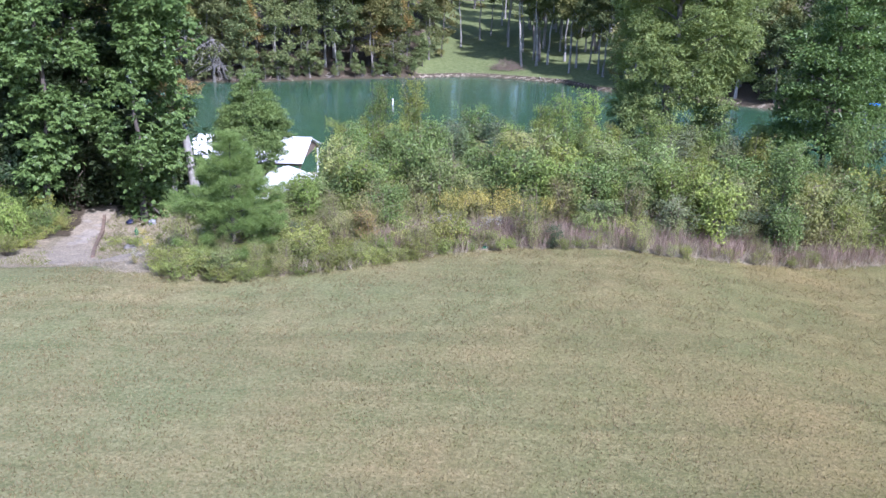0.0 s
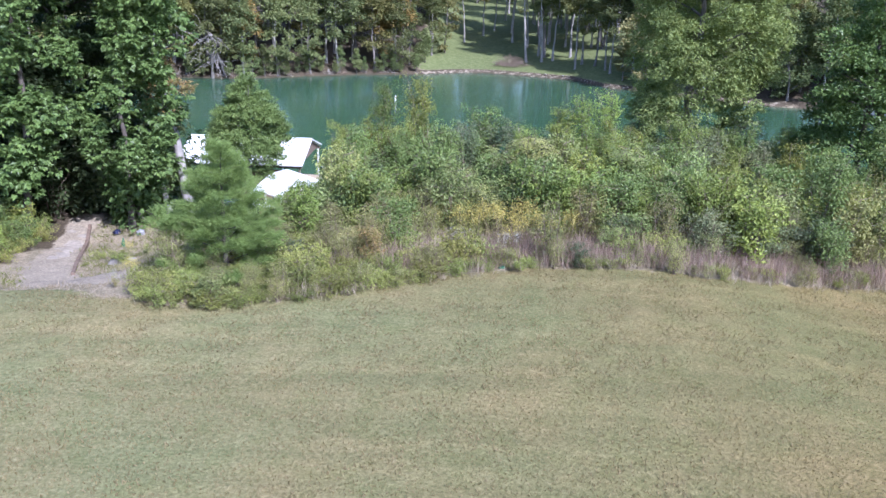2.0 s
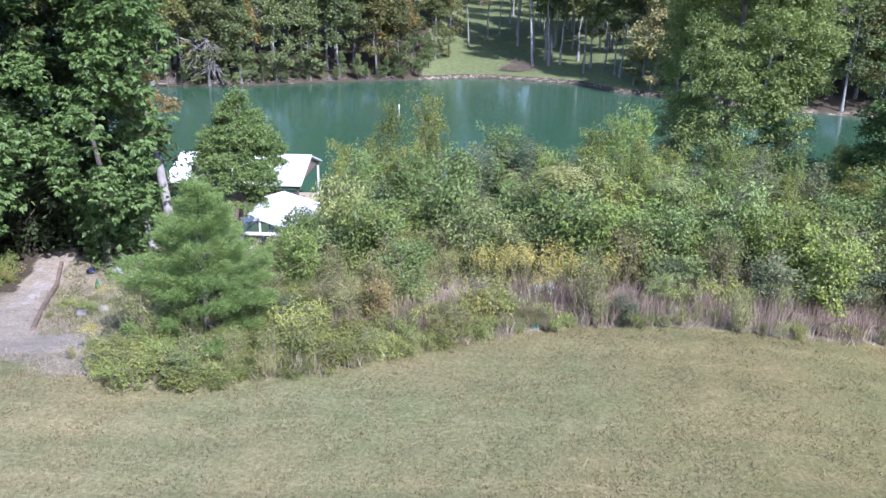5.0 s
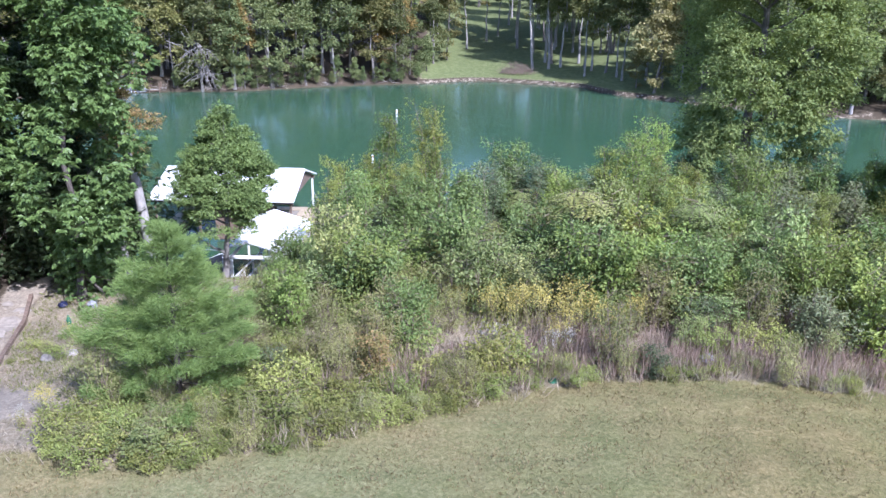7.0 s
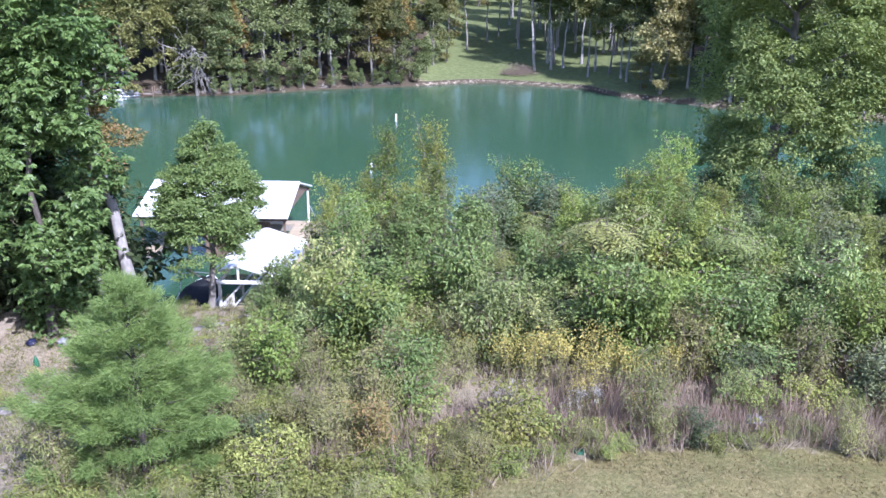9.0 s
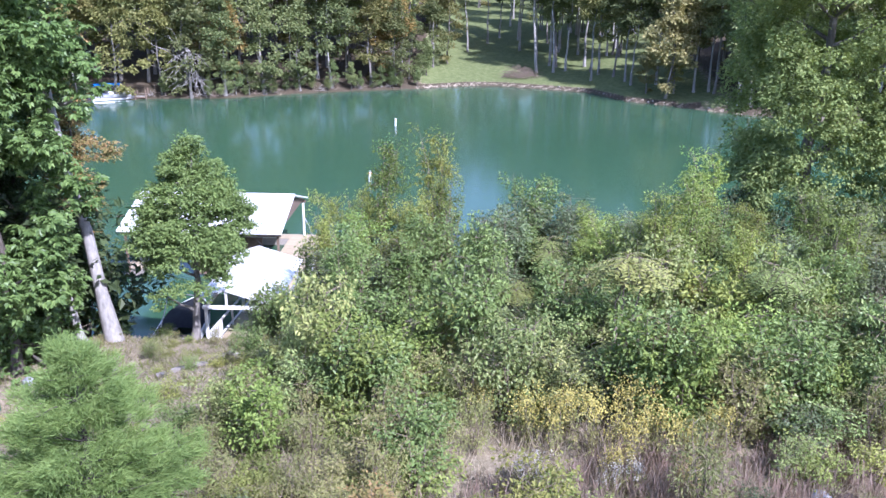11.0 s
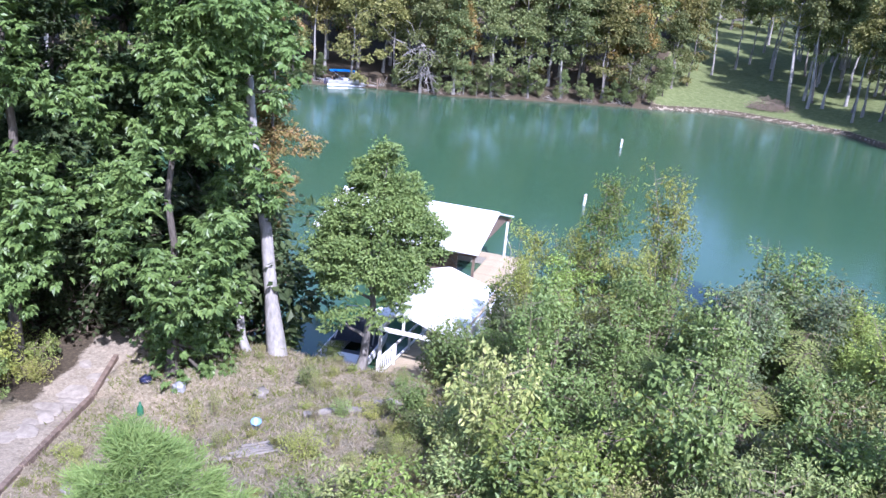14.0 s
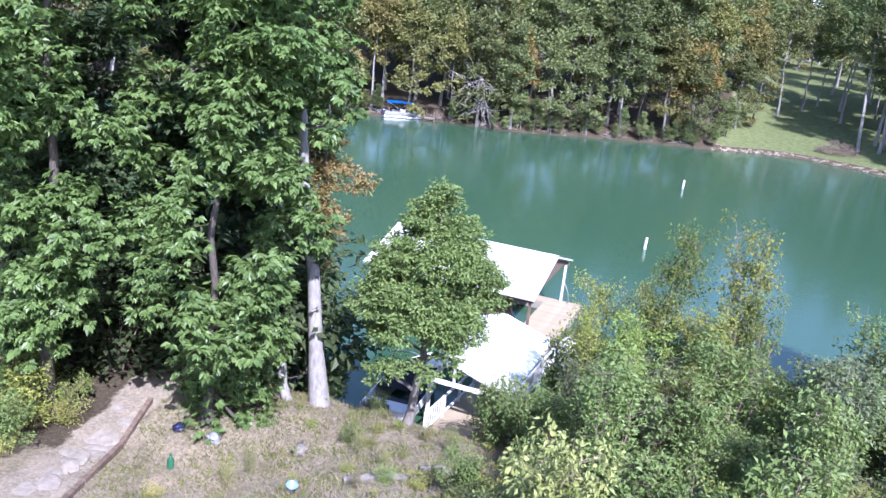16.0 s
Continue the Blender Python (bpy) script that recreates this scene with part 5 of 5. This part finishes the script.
def boat_dock():
    ob = thing("boat_dock", "floating boat dock with a white metal gable roof and plank decks", "dock")
    X0, X1, Y0, YR, Y1, ZE, ZR = -23.2, -13.1, 71.95, 76.3, 80.7, 3.2, 4.5
    roof_slab(ob, (X0, YR, ZR), (X1, YR, ZR), (X1, Y0, ZE), (X0, Y0, ZE))
    roof_slab(ob, (X0, YR, ZR), (X1, YR, ZR), (X1, Y1, ZE), (X0, Y1, ZE))
    part("ridge_cap", boxed((X0, YR - 0.12, ZR + 0.1), (X1, YR + 0.12, ZR + 0.14), 0.01), ROOF, ob)
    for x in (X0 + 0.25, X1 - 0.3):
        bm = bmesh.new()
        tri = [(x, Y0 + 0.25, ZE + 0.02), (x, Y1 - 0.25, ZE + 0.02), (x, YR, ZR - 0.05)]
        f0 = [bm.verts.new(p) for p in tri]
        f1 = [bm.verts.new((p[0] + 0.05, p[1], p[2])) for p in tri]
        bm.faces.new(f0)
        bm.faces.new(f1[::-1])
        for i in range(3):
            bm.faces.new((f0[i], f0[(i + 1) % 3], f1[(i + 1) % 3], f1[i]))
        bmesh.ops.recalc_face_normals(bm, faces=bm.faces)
        # dark brown here puts the shade below the roof into the gable's colour
        part("gable_panel", bm, BROWNWOOD, ob, "gable panel in dark brown that stands for shade")
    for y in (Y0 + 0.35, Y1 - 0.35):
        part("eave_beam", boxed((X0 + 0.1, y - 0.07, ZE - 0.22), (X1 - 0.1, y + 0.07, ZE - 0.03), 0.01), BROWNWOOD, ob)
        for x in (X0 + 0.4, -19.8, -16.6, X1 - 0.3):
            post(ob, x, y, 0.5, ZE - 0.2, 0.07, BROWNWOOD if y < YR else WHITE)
    # decks: a broad walk on the shore side of the slip, fingers and an end platform
    for lo, hi in (((-14.6, 71.2), (-12.1, 72.9)), ((-14.3, 72.92), (-12.1, 80.6)), ((-23.4, 72.92), (-22.3, 80.6)), ((-22.28, 79.6), (-14.32, 80.6))):
        part("float_frame", boxed((lo[0], lo[1], 0.02), (hi[0], hi[1], 0.5), 0.02), GREYWOOD, ob)
        n = int((hi[1] - lo[1]) / 0.19)
        step = (hi[1] - lo[1]) / n
        me = None
        for i in range(n):
            if me is None:
                bm = boxed((lo[0] - 0.03, 0, 0), (hi[0] + 0.03, step - 0.014, 0.045), 0)
                p = part("plank", bm, DECK, ob)
                me = p.data
            else:
                p = part("plank", me, DECK, ob)
            p.location = (0, lo[1] + i * step, 0.503)
    # dark panel added to keep the space under the eave as dark as shade
    part("wall_panel", boxed((-19.0, 73.2, 0.1), (-14.6, 73.3, 2.6), 0.01), BROWNWOOD, ob, "dark brown panel filling the shaded space under the eave")
    # diagonal brace and a slack cable at the near corner
    part("brace", mesh_of("brace", *tube_arrays([(-12.9, 80.3, 0.55), (-13.0, 80.32, 1.2), (-13.35, 80.34, 1.9)], [0.03] * 3, 6), STEEL), STEEL, ob)
    part("cable", mesh_of("cable", *tube_arrays([(-14.6, 71.9, 2.9), (-13.9, 71.6, 2.2), (-13.0, 71.3, 1.3), (-12.4, 71.2, 0.55)], [0.018] * 4, 5), CANVAS), CANVAS, ob, "slack black cable")


boat_dock()


def gangway():
    ob = thing("roofed_gangway", "white-railed plank gangway under a small white gable roof", "gangway")
    XR, XL, XE, Y0, Y1, ZE, ZR, ZL = -13.2, -14.5, -10.85, 60.4, 67.0, 3.3, 4.05, 3.64
    roof_slab(ob, (XR, Y1, ZR), (XR, Y0, ZR), (XE, Y0, ZE), (XE, Y1, ZE))
    roof_slab(ob, (XR, Y1, ZR), (XR, Y0, ZR), (XL, Y0, ZL), (XL, Y1, ZL))
    for y in (Y0 + 0.15, Y1 - 0.2):
        part("tie_beam", boxed((XL + 0.15, y - 0.05, ZE - 0.2), (XE - 0.15, y + 0.05, ZE - 0.02), 0.012), WHITE, ob)
        for x in (XL + 0.3, XE - 0.3):
            post(ob, x, y, 0.3, ZE - 0.2)
        post(ob, XR, y, ZE - 0.02, ZR - 0.05, 0.05)
    for x in (XL + 0.3, XE - 0.3):
        part("eave_beam", boxed((x - 0.06, Y0 + 0.2, ZE - 0.19), (x + 0.06, Y1 - 0.25, ZE - 0.04), 0.01), WHITE, ob)
    # sloping walk from the bank to the floating dock
    n, ya, yb, za, zb = 62, 58.6, 71.2, 1.55, 0.62
    me = None
    for i in range(n):
        t = i / (n - 1)
        if me is None:
            p = part("plank", boxed((-13.75, 0, 0), (-11.3, 0.185, 0.045), 0), DECK, ob)
            me = p.data
        else:
            p = part("plank", me, DECK, ob)
        p.matrix_local = pose(0, ya + (yb - ya) * t, za + (zb - za) * t, -4.2)
    for x in (-13.6, -11.5):
        bm = bmesh.new()
        box(bm, (x - 0.04, 0, -0.24), (x + 0.04, 12.65, -0.012))
        p = part("stringer", bm, GREYWOOD, ob)
        p.matrix_local = pose(0, ya, za, -4.2)
    for x in (-13.68, -11.36):
        for y in np.arange(59.0, 71.0, 1.95):
            z = za + (zb - za) * (y - ya) / (yb - ya)
            post(ob, x, y, z, z + 1.0, 0.045, WHITE, "rail_post")
        for h in (0.22, 0.95):
            p = part("handrail", boxed((x - 0.045, 0.3, h), (x + 0.045, 12.2, h + 0.07), 0.008), WHITE, ob)
            p.matrix_local = pose(0, ya, za, -4.2)
        for y in np.arange(59.25, 61.3, 0.24):
            z = za + (zb - za) * (y - ya) / (yb - ya)
            part("baluster", boxed((x - 0.02, y - 0.03, z + 0.25), (x + 0.02, y + 0.03, z + 0.95), 0), WHITE, ob)


gangway()


def runabout(x, y, turn, label):
    """A white runabout with a dark cockpit cover and a bent tower of tube."""
    ob = thing("motor_boat", label, "boat", pose(x, y, 0, 0, 0, turn))
    ys = np.linspace(-3.0, 3.1, 13)
    bm = bmesh.new()
    rings = []
    for y in ys:
        t = (y + 3.0) / 6.1
        w = 1.15 * (1 - max(0, (t - 0.45) / 0.55) ** 2.2) + 0.02
        h = 0.85 + 0.22 * t
        rings.append([bm.verts.new(p) for p in ((-w, y, h), (-w * 0.98, y, 0.45), (-w * 0.7, y, -0.1), (0, y, -0.35), (w * 0.7, y, -0.1), (w * 0.98, y, 0.45), (w, y, h))])
    for r0, r1 in zip(rings, rings[1:]):
        for i in range(6):
            bm.faces.new((r0[i], r1[i], r1[i + 1], r0[i + 1]))
    bm.faces.new(rings[0])
    bmesh.ops.recalc_face_normals(bm, faces=bm.faces)
    bmesh.ops.solidify(bm, geom=bm.faces[:], thickness=0.05)
    part("hull", bm, WHITE, ob)
    part("swim_platform", boxed((-1.0, -3.75, 0.32), (1.0, -2.98, 0.44), 0.04), WHITE, ob)
    bm = bmesh.new()
    n = 10
    rows = []
    for i in range(n):
        t = i / (n - 1)
        y = -1.35 + 4.0 * t
        w = 1.1 * (1 - max(0, (t - 0.42) / 0.58) ** 2.2) + 0.02
        rows.append([bm.verts.new((w * (j - 4) / 4, y, 0.9 + 0.2 * t + 0.3 * (1 - ((j - 4) / 4) ** 2) * math.sin(math.pi * (0.15 + 0.8 * t)))) for j in range(9)])
    for i in range(n - 1):
        for j in range(8):
            bm.faces.new((rows[i][j], rows[i][j + 1], rows[i + 1][j + 1], rows[i + 1][j]))
    bmesh.ops.solidify(bm, geom=bm.faces[:], thickness=0.03)
    part("cockpit_cover", bm, CANVAS, ob, "taut black canvas cover")
    part("stern_deck", boxed((-1.06, -2.95, 0.72), (1.06, -2.2, 0.86), 0.03), WHITE, ob)
    part("cockpit_floor", boxed((-1.0, -2.18, 0.28), (1.0, -1.3, 0.36), 0.02), GREYSACK, ob)
    part("stern_seat", boxed((-0.85, -2.18, 0.37), (0.85, -1.72, 0.8), 0.06), CANVAS, ob, "dark padded bench seat")
    for s in (-0.95, 0.95):
        line = wander(rng_of(6), (s, -1.2, 0.95), (s * 0.8, -0.2, 2.3), 5, 0.02)
        part("tower_tube", mesh_of("tower_tube", *tube_arrays(line, [0.03] * 5, 7), STEEL, True), STEEL, ob)
    part("tower_bar", mesh_of("tower_bar", *tube_arrays([(-0.76, -0.2, 2.3), (0, -0.15, 2.36), (0.76, -0.2, 2.3)], [0.03] * 3, 7), STEEL, True), STEEL, ob)
    part("motor", boxed((-0.25, -3.6, 0.45), (0.25, -3.1, 1.15), 0.08), CANVAS, ob, "black outboard cowl")


runabout(-16.6, 64.3, 4, "white motor boat with an open stern and a black canvas cover")
runabout(-61.8, 149.8, 80, "small white motor boat with a dark cover at the far dock")


def covered_lift(x, y, turn):
    ob = thing("boat_lift", "boat lift with a violet-blue tarpaulin roof and teal floats", "boat lift", pose(x, y, 0, 0, 0, turn))
    bm = bmesh.new()
    n = 9
    rows = [[bm.verts.new((-2.0 + 4.0 * i / (n - 1), -1.4 + 2.8 * j / (n - 1), 2.3 + 0.7 * math.sin(math.pi * j / (n - 1)))) for j in range(n)] for i in range(n)]
    for i in range(n - 1):
        for j in range(n - 1):
            bm.faces.new((rows[i][j], rows[i + 1][j], rows[i + 1][j + 1], rows[i][j + 1]))
    bmesh.ops.solidify(bm, geom=bm.faces[:], thickness=0.03)
    part("tarpaulin", bm, PURPLE, ob)
    for a in (-1.9, 1.9):
        for b in (-1.3, 1.3):
            post(ob, a, b, -0.6, 2.35, 0.04, STEEL, "lift_post")
    for b in (-1.1, 1.1):
        part("float", boxed((-2.2, b - 0.35, -0.15), (2.2, b + 0.35, 0.45), 0.1), TEAL, ob)


covered_lift(30.4, 66.2, 20)


def covered_ski():
    """A personal watercraft under a fitted white cover."""
    ob = thing("water_scooter", "water scooter under a fitted white cover beside the dock", "watercraft", pose(-11.3, 73.4, 0, 0, 0, 8))
    for name, lift, wide, mat in (("hull", 0.0, 0.6, GREYSACK), ("cover", 0.36, 0.62, WHITE)):
        bm = bmesh.new()
        rows = []
        for i in range(11):
            t = i / 10
            w = wide * (0.9 if t < 0.5 else 0.9 - 0.75 * ((t - 0.5) / 0.5) ** 1.6)
            top = 0.36 if name == "hull" else 0.3 + 0.42 * math.exp(-((t - 0.62) / 0.16) ** 2) + 0.22 * math.exp(-((t - 0.3) / 0.2) ** 2)
            rows.append([bm.verts.new((w * math.cos(a), -1.5 + 3.0 * t, lift + (top if name == "cover" else 0.36) * math.sin(a) if name == "cover" else 0.36 - 0.5 * math.sin(a))) for a in np.linspace(0, math.pi, 9)])
        for a, b in zip(rows, rows[1:]):
            for j in range(8):
                bm.faces.new((a[j], a[j + 1], b[j + 1], b[j]))
        bm.faces.new(rows[0])
        bm.faces.new(rows[-1][::-1])
        bmesh.ops.recalc_face_normals(bm, faces=bm.faces)
        part(name, bm, mat, ob)


covered_ski()


# ---------------------------------------------------------------- small things on the bank
def lathe(profile, seg=18):
    bm = bmesh.new()
    rings = [[bm.verts.new((r * math.cos(2 * math.pi * i / seg), r * math.sin(2 * math.pi * i / seg), z)) for i in range(seg)] for r, z in profile]
    for a, b in zip(rings, rings[1:]):
        for i in range(seg):
            bm.faces.new((a[i], a[(i + 1) % seg], b[(i + 1) % seg], b[i]))
    bm.faces.new(rings[0][::-1])
    bm.faces.new(rings[-1])
    bmesh.ops.recalc_face_normals(bm, faces=bm.faces)
    for f in bm.faces:
        f.smooth = True
    return bm


bucket = thing("bucket", "pale blue plastic bucket standing in the rough grass", "bucket", pose(-13.6, 49.2, ground(-13.6, 49.2) + 0.12, 12, 6, 20) @ Matrix.Diagonal((0.75, 0.75, 0.75, 1)))
part("body", lathe([(0.15, -0.18), (0.2, 0.2), (0.215, 0.2), (0.215, 0.24), (0.19, 0.24), (0.14, -0.14)]), BLUEPLASTIC, bucket)
part("handle", mesh_of("handle", *tube_arrays([(0.2 * math.cos(a), 0.1, 0.2 + 0.2 * math.sin(a)) for a in np.linspace(0, math.pi, 9)], [0.008] * 9, 5), STEEL), STEEL, bucket)


def sack(x, y, s, mat, label, seed):
    bm = bmesh.new()
    bmesh.ops.create_icosphere(bm, subdivisions=3, radius=s)
    for v in bm.verts:
        k = v.co * (1 / s) + Vector((seed * 3.1, 0, 0))
        v.co *= 1 + 0.6 * noise.noise(k * 1.9) + 0.35 * noise.noise(k * 5.0)
        v.co.z = max(v.co.z * 0.8, -0.45 * s)
    for f in bm.faces:
        f.smooth = True
    me = bpy.data.meshes.new("sack")
    bm.to_mesh(me)
    bm.free()
    me.materials.append(mat)
    ob = tagged(new("sack", me), label, "sack")
    ob.location = (x, y, ground(x, y) + s * 0.42)


sack(-17.6, 51.2, 0.22, GREYSACK, "crumpled grey-white sack at the edge of the shade", 1)
sack(-18.9, 51.2, 0.18, NAVY, "crumpled dark blue tarp under the hanging branches", 2)
sack(-14.8, 51.6, 0.22, OLDWOOD, "weathered grey stump of wood in the grass", 3)

bottle = thing("plastic_jug", "dull green plastic jug standing in the rough grass", "jug", pose(-17.9, 49.6, ground(-17.9, 49.6), 0, 0, 0))
part("body", lathe([(0.09, 0.0), (0.1, 0.03), (0.1, 0.3), (0.05, 0.4), (0.035, 0.46)]), GREENPLASTIC, bottle)
part("cap", lathe([(0.04, 0.462), (0.04, 0.5)], 12), GREENPLASTIC, bottle)
tub = thing("valve_cover", "small green plastic valve cover at the lawn's edge", "valve cover", pose(1.1, 39.55, ground(1.1, 39.55), 0, 0, 0))
part("lid", lathe([(0.15, -0.03), (0.15, 0.06), (0.11, 0.09), (0.02, 0.1)], 16), GREENPLASTIC, tub)


def log(x0, y0, x1, y1, r, label, mat=OLDWOOD, name="log", lift=0.0, group="logs and boards on the bank"):
    line = np.array([(x0 + (x1 - x0) * t, y0 + (y1 - y0) * t, ground(x0 + (x1 - x0) * t, y0 + (y1 - y0) * t) + r * 0.7 + lift) for t in np.linspace(0, 1, 6)])
    line += rng_of(int(abs(x0 * 100))).normal(size=line.shape) * r * 0.25
    v, f = tube_arrays(line, np.linspace(r, r * 0.75, 6), 8)
    tagged(new(name, mesh_of(name, v, f, mat, True)), label, "log", group=group)


log(-12.4, 49.9, -11.0, 50.7, 0.13, "bleached grey log lying in the grass")
log(-10.9, 51.7, -10.2, 52.1, 0.12, "short weathered log lying in the grass")
for i in range(6):
    log(-13.2 + 0.05 * i, 46.5 + 0.17 * i, -11.6 + 0.1 * i, 47.1 + 0.16 * i, 0.05, "weathered grey board in a loose heap", OLDWOOD, "board", 0.02 * (i % 3))
log(-16.2, 47.8, -14.6, 49.0, 0.035, "dark thin branch on the grass", DARKBARK, "branch")
log(-17.0, 46.6, -15.0, 47.4, 0.03, "dark thin branch on the grass", DARKBARK, "branch")


def edging():
    ob = thing("timber_edging", "dark weathered timber edging along the dirt path", "edging")
    pts = [(-17.1, 42.6), (-18.2, 45.2), (-19.1, 47.5), (-19.9, 49.8), (-20.7, 52.0)]
    for (x0, y0), (x1, y1) in zip(pts, pts[1:]):
        L = math.hypot(x1 - x0, y1 - y0)
        p = part("timber", boxed((0.02, -0.08, -0.1), (L - 0.02, 0.08, 0.14), 0.02), BROWNWOOD, ob)
        drop = math.degrees(math.atan2(ground(x1, y1) - ground(x0, y0), L))
        p.matrix_local = pose(x0, y0, ground(x0, y0), 0, -drop, math.degrees(math.atan2(y1 - y0, x1 - x0)))


edging()
fl = random.Random(31)
for i in range(11):
    t = i / 10
    x, y = -19.7 - 1.3 * t + fl.uniform(-0.4, 0.4), 46.3 + 5.2 * t
    stone_at(x, y, fl.uniform(0.42, 0.62), 560 + i, PATHSTONE, "flat pale flagstone set in the dirt path", "flagstones of the path", ground(x, y) - 0.125, 0.14)
stake = tagged(new("path_post", mesh_of("path_post", *tube_arrays([(0, 0, -0.3), (0.02, 0, 0.5), (0.03, 0, 1.1)], [0.05, 0.05, 0.045], 7), GREYWOOD, True)), "grey wooden stake at the path's end", "post")
stake.location = (-21.4, 54.4, ground(-21.4, 54.4))
